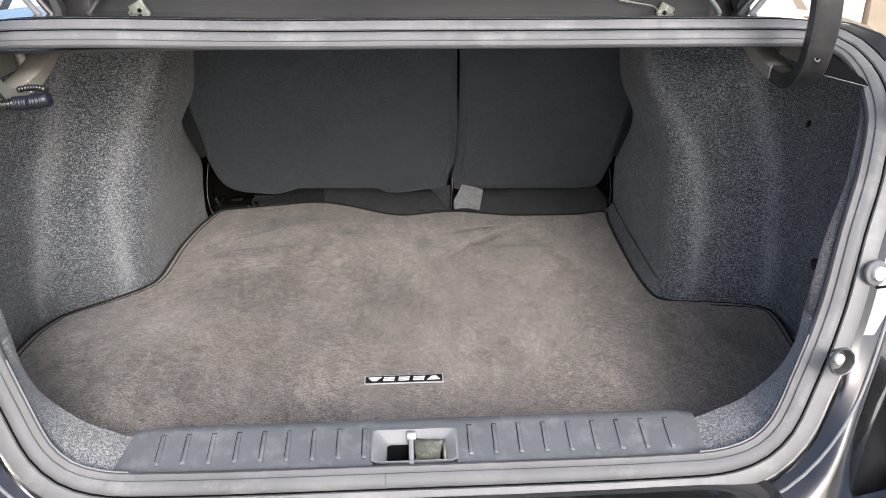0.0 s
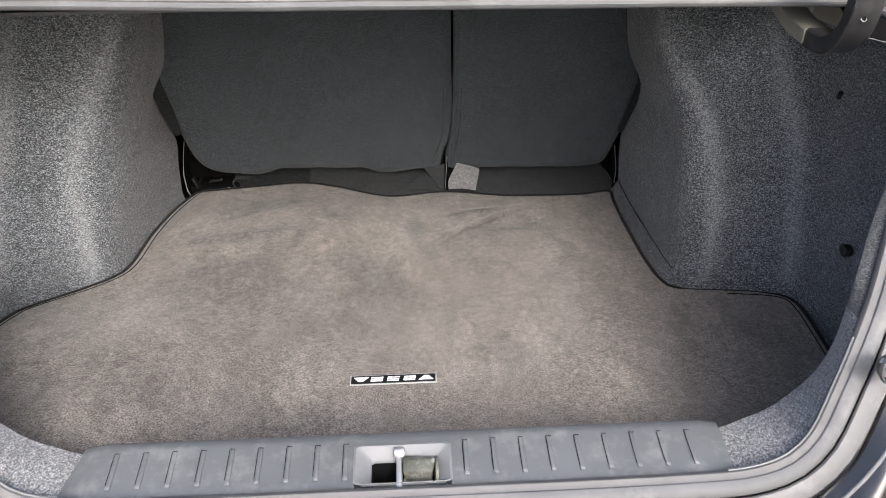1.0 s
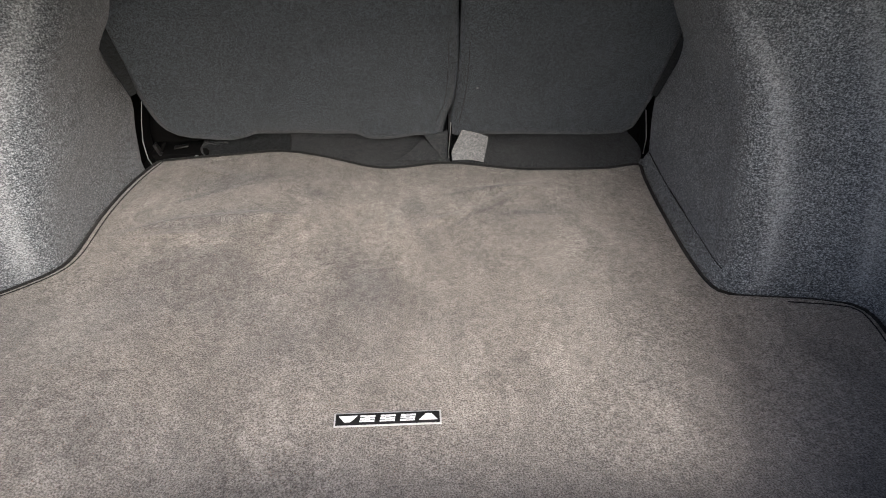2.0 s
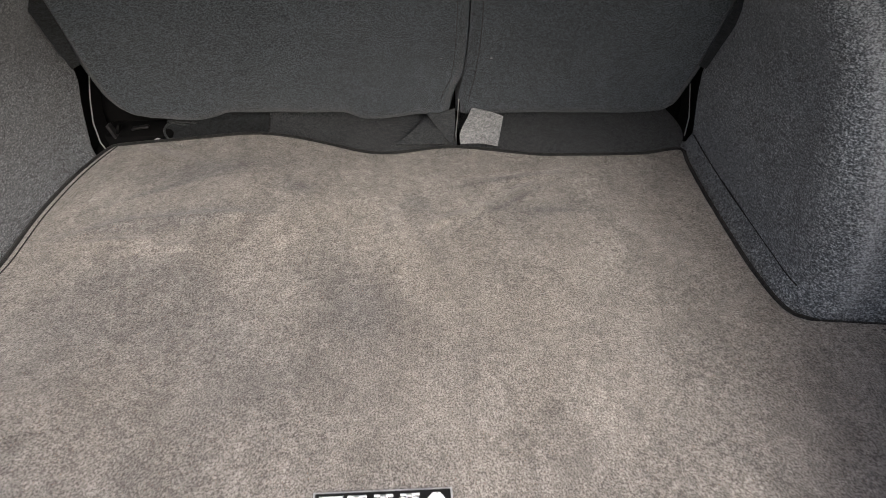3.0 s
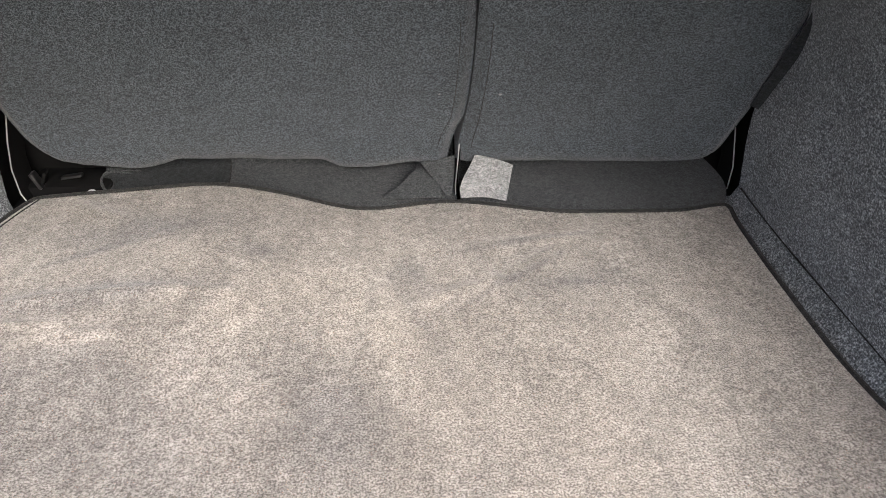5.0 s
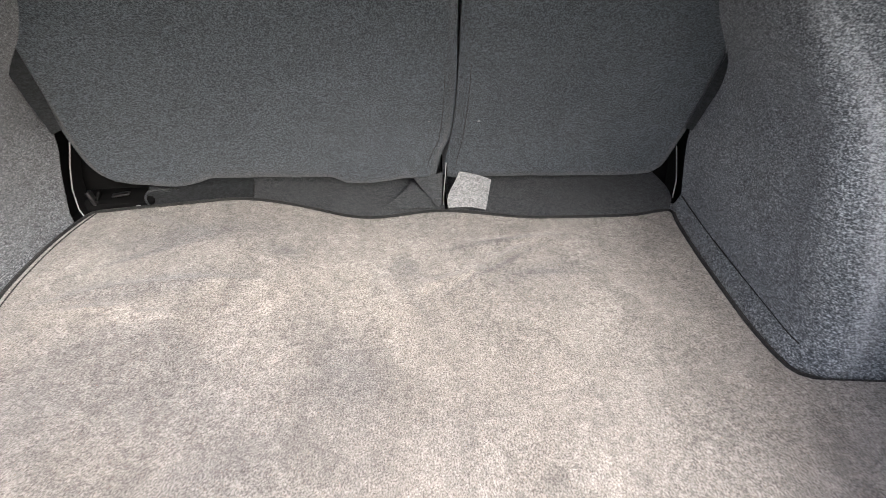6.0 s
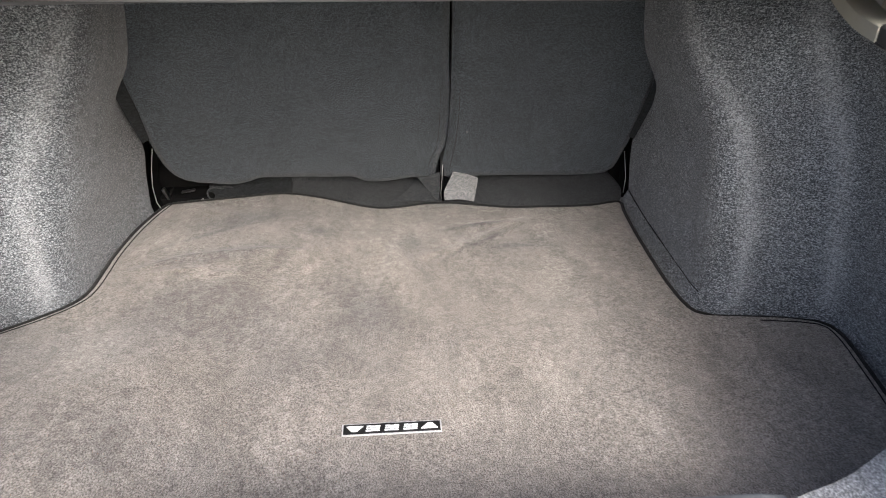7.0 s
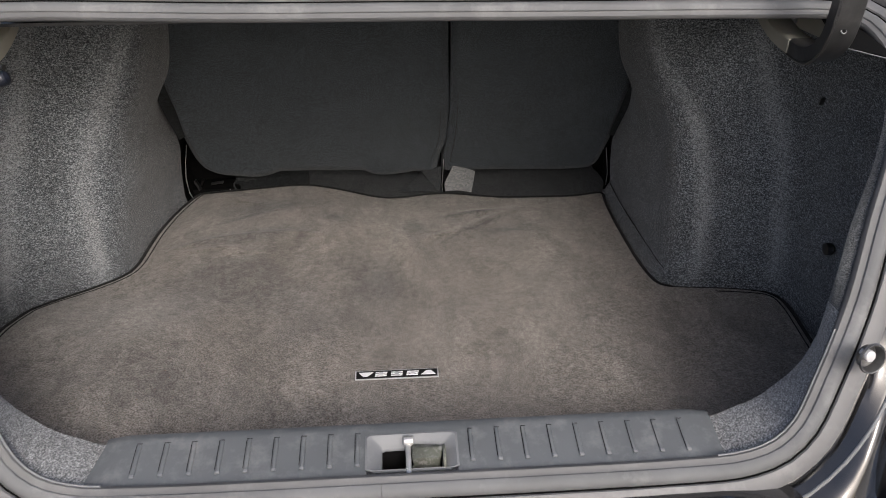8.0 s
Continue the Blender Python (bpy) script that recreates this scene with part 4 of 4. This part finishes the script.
def mat_back(x):
    return 1.858 - 0.046 * step(0.06, 0.26, x) + 0.016 * step(0.40, 0.485, x) - 0.018 * math.exp(-((x + 0.04) / 0.07) ** 2) + 0.01 * math.exp(-((x + 0.25) / 0.15) ** 2)


def mat_xy(q, y):
    l, r = -lerp_table(X_MAT_L, y), lerp_table(X_MAT_R, y)
    return l + (r - l) * q


MAT_ROWS = sorted(list(np.linspace(0.80, 1.28, 40)) + list(np.linspace(1.29, 1.47, 37)) + list(np.linspace(1.475, 1.86, 88)))
rows = []
for y in MAT_ROWS:
    r = []
    for q in np.linspace(0, 1, 201):
        x = mat_xy(q, y)
        yy = y + (mat_back(x) - 1.86) * step(1.55, 1.86, y)
        edge = min(q, 1 - q) * (mat_xy(1, y) - mat_xy(0, y))
        r.append(Vector((x, yy, mat_z(x, yy) - 0.003 * (1 - step(0, 0.012, edge)))))
    rows.append(r)
outline = [r[-1] for r in rows] + rows[-1][-2:0:-1] + [r[0] for r in rows[::-1]]
outline = [p.copy() for p in outline]
trunk_mat = thing("trunk_mat", "brown-grey cut-pile mat with dark bound edge, on trunk floor", "mat", (0, 1.3, 0))
pile = thick(skin(rows), -0.007, (0, 0, 1))
nap = pile.verts.layers.float.new("nap")
for v in pile.verts:
    v[nap] = nap_at(v.co.x, v.co.y)
under("carpet", pile, MAT, trunk_mat)
under("bound_edge", tube(outline[::3], 0.0038, 7), BINDING, trunk_mat, "black cloth binding")
rnd = random.Random(7)
fringe = bmesh.new()
for k in range(len(outline) - 1):
    a, b = outline[k], outline[k + 1]
    if a.y < 1.3:
        continue
    for j in range(max(1, int((b - a).length / 0.0006))):
        p = a.lerp(b, rnd.random())
        inward = Vector((-p.x * 0.35, 1.35 - p.y, 0)).normalized()
        root = p + inward * rnd.uniform(0.002, 0.0065) + Vector((0, 0, -0.001))
        tip = root + Vector((rnd.uniform(-0.002, 0.002), rnd.uniform(-0.002, 0.002), rnd.uniform(0.0016, 0.0034))) - inward * rnd.uniform(0.0, 0.003)
        side = Vector((rnd.uniform(-1, 1), rnd.uniform(-1, 1), 0)).normalized() * 0.0007
        fringe.faces.new([fringe.verts.new(q) for q in (root - side, root + side, tip)])
under("pile_fringe", fringe, MAT, trunk_mat, "upright tufts of pile at the bound edge")
line = []
for k in range(2, len(rows)):
    a, b = rows[k][0], rows[k - 1][0]
    t = (a - b).normalized()
    p = a + 0.013 * Vector((t.y, -t.x, 0))
    line.append(Vector((p.x, p.y, mat_z(p.x, p.y) + 0.0004)))
under("stitch_line", tube(line[::2], 0.0011, 5), BINDING, trunk_mat, "dark stitched hem line")
line = []
for k in range(2, len(rows)):
    a, b = rows[k][-1], rows[k - 1][-1]
    if a.y > 1.358:
        break
    t = (a - b).normalized()
    p = a - 0.012 * Vector((t.y, -t.x, 0))
    line.append(Vector((p.x, p.y, mat_z(p.x, p.y) + 0.0004)))
under("stitch_line", tube(line[::2], 0.0011, 5), BINDING, trunk_mat, "dark stitched hem line")

# badge sewn on the mat: black plate, silver border, five white plain shapes
badge_at = Vector((-0.021, 1.121, mat_z(-0.021, 1.121)))
badge = under("badge", block((0.133, 0.0235, 0.0018), badge_at + Vector((0, 0, 0.0014)), 0.0005), SILVER, trunk_mat, "small badge with pale border")
under("badge_face", block((0.129, 0.0197, 0.0018), badge_at + Vector((0, 0, 0.0018)), 0.0005), BLACK_INK, badge, "black badge face")
for k in range(5):
    cx = -0.05 + 0.025 * k
    bm = bmesh.new()
    if k in (0, 4):
        top, low = (0.0115, 0.0035) if k == 0 else (0.0035, 0.0115)
        ring = [Vector((cx + x, y, 0)) for x, y in ((-low, -0.0052), (low, -0.0052), (top + 0.001, 0.0052), (-top + 0.001, 0.0052))]
        a = [bm.verts.new(p + Vector((badge_at.x, badge_at.y, badge_at.z + 0.0024))) for p in ring]
        b = [bm.verts.new(v.co + Vector((0, 0, 0.0012))) for v in a]
        bm.faces.new(b)
        bm.faces.new(a[::-1])
        for q in range(4):
            bm.faces.new((a[q], a[(q + 1) % 4], b[(q + 1) % 4], b[q]))
    else:
        for dy in (-0.0043, 0.0, 0.0043):
            block((0.0185, 0.0024, 0.0012), badge_at + Vector((cx + 0.15 * dy, dy, 0.003)), 0.0003, None, bm, 1)
        block((0.006, 0.0105, 0.0012), badge_at + Vector((cx, 0, 0.003)), 0.0003, None, bm, 1)
    under("white_mark", bm, WHITE_INK, badge, "white embroidered shape")

# ---- sill trim with latch ----
sill = thing("sill_trim", "grey moulded plastic sill plate with short ribs", "sill plate", (0, 0.8, 0.1))
plate_profile = [(0.757, 0.108), (0.758, 0.119), (0.762, 0.1245), (0.772, 0.1275), (0.82, 0.1385), (0.831, 0.1395), (0.837, 0.136), (0.839, 0.128), (0.84, 0.07)]
back_profile = [(0.813, 0.137), (0.82, 0.1385), (0.831, 0.1395), (0.837, 0.136), (0.839, 0.128), (0.84, 0.07)]
for x0, x1, prof in ((-0.357, -0.0555, plate_profile), (-0.0555, 0.0485, back_profile), (0.0485, 0.357, plate_profile)):
    rows = []
    n = 12
    for k in range(n + 1):
        x = x0 + (x1 - x0) * k / n
        flare = 0.0
        if k == 0 and x0 < -0.3 or k == n and x1 > 0.3:
            flare = -0.004
        wide = -0.016 if k == 0 and x0 < -0.3 else 0.0
        rows.append([Vector((x + wide * (1 - step(0.757, 0.80, y)), y - 0.5 * wide * (1 - step(0.757, 0.79, y)), z + flare)) for y, z in prof])
    under("plate", thick(skin(rows), -0.0025, (0, 0, 1)), SILL, sill)
rib_mesh = block((0.0052, 0.042, 0.0022), (0, 0, 0), 0.0012, Matrix.Rotation(radians(12.9), 4, "X"))
for k in range(9):
    for x in (-0.316 + 0.0313 * k, 0.066 + 0.0313 * k):
        bm = rib_mesh.copy()
        for v in bm.verts:
            v.co += Vector((x, 0.796, 0.1333))
        rib = under("rib", bm, SILL, sill)
        # the rib's shadow drawn as a dark line, its lit end as a paler block
        under("rib_shadow", tube([Vector((x + dx, y, 0.1333 + 0.0014 + (y - 0.796) * 0.229)) for dx, y in ((0.003, 0.8165), (-0.0028, 0.8168), (-0.003, 0.8145), (-0.003, 0.778))], 0.00032, 5), SHADOW_BLACK, rib, "dark line for the rib's shadow")
        under("rib_end", block((0.0056, 0.0035, 0.0032), (x, 0.7745, 0.1287), 0.0008, Matrix.Rotation(radians(30), 4, "X")), BEZEL, rib, "pale rib end, light on it put into the colour")
rib_mesh.free()
# the paler lip along the rear edge
under("lip", tube([Vector((x, 0.7592 + 0.008 * (1 - step(-0.372, -0.34, x)), 0.1235 + 0.0006 * math.sin(x * 8))) for x in np.linspace(-0.371, 0.357, 37)], 0.0036, 6), BEZEL, sill, "pale rear edge")

bezel = under("latch_bezel", bmesh.new(), BEZEL, sill, "pale grey latch surround")
bx0, bx1, by0, by1 = -0.0555, 0.0485, 0.764, 0.813
rows = []
for dz, side, back, front in ((0.003, -0.0015, -0.0015, 0.0), (0.0038, 0.001, 0.001, 0.0005), (0.002, 0.004, 0.003, 0.001), (-0.007, 0.0165, 0.0098, 0.002), (-0.0085, 0.0174, 0.0106, 0.0022), (-0.011, 0.0178, 0.011, 0.0024)):
    x0, x1, y0, y1 = bx0 + side, bx1 - side, by0 + front, by1 - back
    loop = []
    for (xa, ya), (xb, yb) in (((x0, y0), (x1, y0)), ((x1, y0), (x1, y1)), ((x1, y1), (x0, y1)), ((x0, y1), (x0, y0))):
        loop += [Vector((xa + (xb - xa) * t, ya + (yb - ya) * t, 0.1355 + dz + (ya + (yb - ya) * t - 0.813) * 0.2)) for t in (0.05, 0.5, 0.95)]
    rows.append(loop)
under("recess", thick(skin(rows, closed_v=True), -0.002, (0, 0, 1)), BEZEL, bezel)
# matt black walls and floor paint the shade inside the opening
well = []
for dz in (-0.0105, -0.055):
    x0, x1, y0, y1 = bx0 + 0.018, bx1 - 0.018, by0 + 0.0026, by1 - 0.0112
    well.append([Vector((x, y, 0.1355 + dz + (y - 0.813) * 0.2)) for x, y in ((x0, y0), (x1, y0), (x1, y1), (x0, y1))])
under("well_wall", thick(skin(well, closed_v=True), 0.001), SHADOW_BLACK, bezel, "matt black inside, shade of the opening put into colour", False)
under("dark_well", block((0.1, 0.06, 0.003), (-0.004, 0.782, 0.075), 0.001), SHADOW_BLACK, bezel)
latch = thing("trunk_latch", "greasy steel trunk latch with a bright striker", "latch", (0, 0.78, 0.075))
bm = block((0.0065, 0.046, 0.03), (-0.0075, 0.783, 0.118), 0.003, Matrix.Rotation(radians(12), 4, "X"))
under("striker", bm, STEEL, latch, "bright worn striker plate")
under("striker_head", disc(0.006, 0.012, (-0.007, 0.803, 0.136), Matrix.Rotation(radians(90), 4, "Y"), 16, 0.002), STEEL, latch, "rounded striker end")
bm = disc(0.0145, 0.032, (0.0135, 0.789, 0.122), Matrix.Rotation(radians(90), 4, "Y"), 22, 0.003)
for v in bm.verts:
    v.co += 0.0045 * noise.noise_vector(v.co * 120)
under("latch_body", bm, GRIMY_STEEL, latch, "greasy latch drum")
under("latch_cheek", disc(0.0175, 0.0035, (0.0335, 0.786, 0.1205), Matrix.Rotation(radians(90), 4, "Y"), 20, 0.0008), GRIMY_STEEL, latch, "flat steel cheek of the latch")
under("latch_plate", block((0.005, 0.04, 0.02), (-0.001, 0.79, 0.09), 0.002), GRIMY_STEEL, latch)

# ---- trunk lid and hinges ----
def assembly(name, label):
    """An empty part of the car that carries pieces of its own."""
    ob = new(name)
    ob.parent = car
    ob.empty_display_size = 0.05
    return tagged(ob, label)


lid = assembly("trunk_lid", "black trunk lid standing open, bare inner frame")


def lid_pt(x, h, d=0.0):
    """A point of the raised lid: x across, h up along it, d towards the trunk."""
    return Vector((x, 1.185 - 0.10 * h - d, 0.552 + h + 0.012 * (x / 0.55) ** 2))


def lid_half(h):
    return 0.485 + 0.06 * step(0.05, 0.2, h) - 0.06 * step(0.42, 0.55, h)


rows = [[lid_pt(lid_half(h) * a, h, -0.02 * (1 - a * a)) for a in np.linspace(-1, 1, 25)] for h in (0, 0.02, 0.05, 0.1, 0.2, 0.35, 0.48, 0.55)]
under("outer_skin", thick(skin(rows), 0.004), PAINT, lid)
edge = [lid_pt(lid_half(h), h, 0.012) for h in (0.01, 0.05, 0.12, 0.25, 0.4, 0.53)]
loop = curve_points([lid_pt(a * 0.5, 0.006, 0.012) for a in (-1, -0.5, 0, 0.5, 1)] + edge + [lid_pt(a * 0.5, 0.54, 0.012) for a in (0.9, 0, -0.9)] + [Vector((-p.x, p.y, p.z)) for p in edge[::-1]], 90, True)
under("rim", tube(loop, 0.012, 8, True), LID_INNER, lid, "rounded black rim")
inner = [[lid_pt(lid_half(h) * 0.9 * a, h, 0.02 + 0.004 * math.cos(a * 9)) for a in np.linspace(-1, 1, 25)] for h in (0.012, 0.06, 0.2, 0.4, 0.5)]
under("inner_panel", thick(skin(inner), 0.003), LID_INNER, lid, "dark inner panel")
for sgn in (1, -1):
    br = under("hinge_bracket", block((0.022, 0.006, 0.03), lid_pt(sgn * 0.364, 0.03 if sgn > 0 else 0.045, 0.032), 0.002, Matrix.Rotation(radians(sgn * 28), 4, "Y")), GRIMY_STEEL, lid, "pressed steel bracket")
    under("hole", disc(0.003, 0.004, lid_pt(sgn * 0.365, 0.033 if sgn > 0 else 0.048, 0.034), Matrix.Rotation(radians(90), 4, "X"), 14), SHADOW_BLACK, br, "dark bolt hole")
    if sgn < 0:
        bm = tube(curve_points([lid_pt(-0.372, 0.055, 0.032), lid_pt(-0.386, 0.035, 0.032), lid_pt(-0.397, 0.018, 0.032), lid_pt(-0.398, 0.0, 0.03)], 16), 0.0022, 6)
        under("bracket_leg", bm, GRIMY_STEEL, lid, "pale curved leg of the bracket")
    bm = tube(curve_points([lid_pt(sgn * 0.3, 0.052, 0.028), lid_pt(sgn * 0.33, 0.046, 0.03), lid_pt(sgn * 0.352, 0.04, 0.032), lid_pt(sgn * 0.362, 0.02, 0.032), lid_pt(sgn * 0.36, 0.0, 0.03)], 16), 0.0016, 6)
    if sgn > 0:
        under("panel_edge", bm, GRIMY_STEEL, lid, "pale edge of the inner panel")
    # the pale stiffeners carry the black rim's highlights in their colour
    bm = tube(curve_points([lid_pt(sgn * 0.405, 0.075, 0.03), lid_pt(sgn * 0.428, 0.05, 0.034), lid_pt(sgn * 0.447, 0.025, 0.034), lid_pt(sgn * 0.452, -0.005, 0.03)], 16), 0.003, 8)
    under("stiffener", bm, BEZEL if sgn > 0 else DARK_METAL, lid, "rounded pressed stiffener")
    for dx in (0.0, -0.018):
        bm = tube(curve_points([lid_pt(sgn * (0.53 + dx), 0.09, 0.03), lid_pt(sgn * (0.512 + dx), 0.055, 0.034), lid_pt(sgn * (0.492 + dx), 0.025, 0.034), lid_pt(sgn * (0.478 + dx), -0.008, 0.03)], 16), 0.0045, 8)
        under("stiffener", bm, DARK_METAL if dx else BEZEL, lid, "rounded pressed stiffener")


def strap(ctrl, n, half, deep):
    """A formed steel strap along a path that stays in an upright plane."""
    path = curve_points(ctrl, n)
    rows = []
    for i, p in enumerate(path):
        t = (path[min(i + 1, n - 1)] - path[max(i - 1, 0)]).normalized()
        side = Vector((1, 0, 0))
        nrm = t.cross(side).normalized()
        rows.append([p + side * a * half + nrm * b * deep for a, b in ((-1, -0.8), (-0.85, -1), (0.85, -1), (1, -0.8), (1, 0.8), (0.85, 1), (-0.85, 1), (-1, 0.8))])
    bm = skin(rows, closed_v=True)
    bm.verts.ensure_lookup_table()
    for first in (0, (n - 1) * 8):
        bm.faces.new([bm.verts[first + k] for k in range(8)])
    return bm


for sgn in (1, -1.01):
    arm = assembly("hinge_arm", "dark steel gooseneck hinge arm")
    under("root", strap([(sgn * 0.533, 1.265, 0.580), (sgn * 0.5335, 1.225, 0.540), (sgn * 0.5335, 1.17, 0.517), (sgn * 0.533, 1.115, 0.509)], 18, 0.0175, 0.0105), OLIVE, arm, "olive grey primed hinge root")
    neck = [(sgn * 0.534, 1.117, 0.5092), (sgn * 0.532, 1.075, 0.5085), (sgn * 0.528, 1.035, 0.525), (sgn * 0.521, 1.004, 0.556), (sgn * 0.513, 0.985, 0.625), (sgn * 0.503, 1.0, 0.705), (sgn * 0.49, 1.075, 0.79), (sgn * 0.48, 1.27, 0.83)]
    under("neck", strap(neck, 48, 0.0165, 0.0106), DARK_METAL if sgn > 0 else OLIVE, arm)
    rim = curve_points([(sgn * (x - 0.0165), y - 0.002, z - 0.0105) for x, y, z in ((0.5405, 1.225, 0.540), (0.538, 1.17, 0.517), (0.532, 1.075, 0.5085))] + [(sgn * 0.512, 1.028, 0.516), (sgn * 0.504, 0.993, 0.556), (sgn * 0.4965, 0.9745, 0.625), (sgn * 0.4865, 0.99, 0.709), (sgn * 0.4735, 1.067, 0.797)], 46)
    under("folded_rim", tube(rim, 0.0022, 6), DARK_METAL, arm, "thin folded rim")
    rim_turn = Matrix.Rotation(radians(58), 4, "X")
    ring = under("hole_rim", disc(0.0036, 0.0016, (sgn * 0.518, 0.9925, 0.5545), rim_turn, 16, 0.0005), BEZEL, arm, "bright rim of a hole")
    under("bolt_hole", disc(0.0024, 0.0022, (sgn * 0.518, 0.9922, 0.5549), rim_turn, 14), SHADOW_BLACK, arm, "small hole in the arm")
    under("pivot", tube([Vector((sgn * 0.552, 1.19, 0.515)), Vector((sgn * 0.555, 1.185, 0.548))], 0.0065, 12), STEEL, arm, "bright steel pivot pin")
    under("bracket", block((0.012, 0.17, 0.05), (sgn * 0.585, 1.17, 0.535), 0.004), OLIVE, arm, "olive grey primed hinge bracket")
    # black sheet paints the shade of the gap where the arm passes the liner
    rows = [[Vector((sgn * x, y, z)) for x, y, z in ((0.538, 1.035, 0.528), (0.560, 1.01, 0.5245), (0.588, 0.987, 0.5195))],
            [Vector((sgn * x, y + 0.05, z)) for x, y, z in ((0.545, 1.05, 0.55), (0.572, 1.02, 0.545), (0.598, 0.987, 0.5275))]]
    under("pocket", thick(skin(rows), 0.002), SHADOW_BLACK, arm, "matt black sheet for the shaded gap beside the hinge")
    under("pocket_edge", tube(rows[0], 0.0008, 6), BEZEL, arm, "thin bright pocket edge")

# wiring to the lid along the hinge
wire = thing("wiring_harness", "black ribbed wiring sleeve with blue tape", "cable", (-0.53, 1.05, 0.49))
wp = curve_points([(-0.468, 1.055, 0.509), (-0.485, 1.05, 0.506), (-0.51, 1.045, 0.505), (-0.55, 1.03, 0.508), (-0.585, 1.02, 0.53)], 120)


def hose(points, radii, sides=14):
    """One skin of varying girth along a path, closed at both ends."""
    rows = []
    for i, (p, r) in enumerate(zip(points, radii)):
        t = (points[min(i + 1, len(points) - 1)] - points[max(i - 1, 0)]).normalized()
        turn = t.to_track_quat("Z", "Y").to_matrix()
        rows.append([p + turn @ Vector((r * math.cos(q), r * math.sin(q), 0)) for q in (2 * math.pi * k / sides for k in range(sides))])
    bm = skin(rows, closed_v=True)
    bm.verts.ensure_lookup_table()
    for first in (0, (len(rows) - 1) * sides):
        bm.faces.new([bm.verts[first + k] for k in range(sides)])
    return bm


under("tape", hose(wp[:45], [0.0095 * min(1.0, 0.45 + 0.16 * k) + 0.0006 * (k % 9 == 0) + 0.0004 * math.sin(k * 1.9) for k in range(45)]), BLUE_TAPE, wire, "blue-black tape wrap with lapped turns")
under("sleeve", hose(wp[44:], [0.0086 if k % 4 < 2 else 0.0070 for k in range(76)]), BLACK_PLASTIC, wire, "black ribbed sleeve")
stub = curve_points([(-0.476, 1.062, 0.5175), (-0.486, 1.064, 0.5205), (-0.500, 1.066, 0.5205), (-0.515, 1.066, 0.518)], 40)
under("branch_sleeve", hose(stub, [0.0046 if k % 4 < 2 else 0.0037 for k in range(40)]), BLACK_PLASTIC, wire, "short ribbed branch")

# small dark fixing holes with clips in the felt
for x, y, z, r in ((0.690, 1.194, 0.159, 0.010), (0.53, 0.888, 0.314, 0.003), (0.677, 1.28, 0.382, 0.002)):
    clip = thing("trim_clip", "small black trim clip pressed in the felt liner", "clip", (x, y, z), group="trim clips")
    if r > 0.005:
        head = disc(r, 0.012, (x, y, z), Matrix.Rotation(radians(90), 4, "Y"), 16, 0.0015)
    else:
        head = block((0.012, 2 * r, 0.014), (x, y, z), 0.001, Matrix.Rotation(radians(25), 4, "X"))
    under("clip_head", head, BLACK_PLASTIC, clip)

# ---- surroundings ----
gr = [[Vector((x, y, -0.62)) for x in (-900, -40, -8, 0, 8, 40, 900)] for y in (-900, -40, -8, 0, 8, 40, 900)]
ground = part("ground", skin(gr), CONCRETE)
tagged(ground, "pale weathered concrete paving", "ground", kind="structure")
house = thing("building", "plain beige stucco building beyond the car", "building", (2.4, 5.4, -0.62))
under("wall", block((1.9, 0.3, 4), (2.05, 5.4, 1.38), 0.02), STUCCO, house)
under("pier", block((0.9, 0.4, 4), (3.45, 5.4, 1.38), 0.02), BROWN, house, "brown stucco pier")
under("coping", block((2.9, 0.5, 0.15), (2.5, 5.4, 3.455), 0.03), STUCCO, house)
under("plinth", block((1.94, 0.34, 0.3), (2.05, 5.4, -0.47), 0.02), CONCRETE, house)
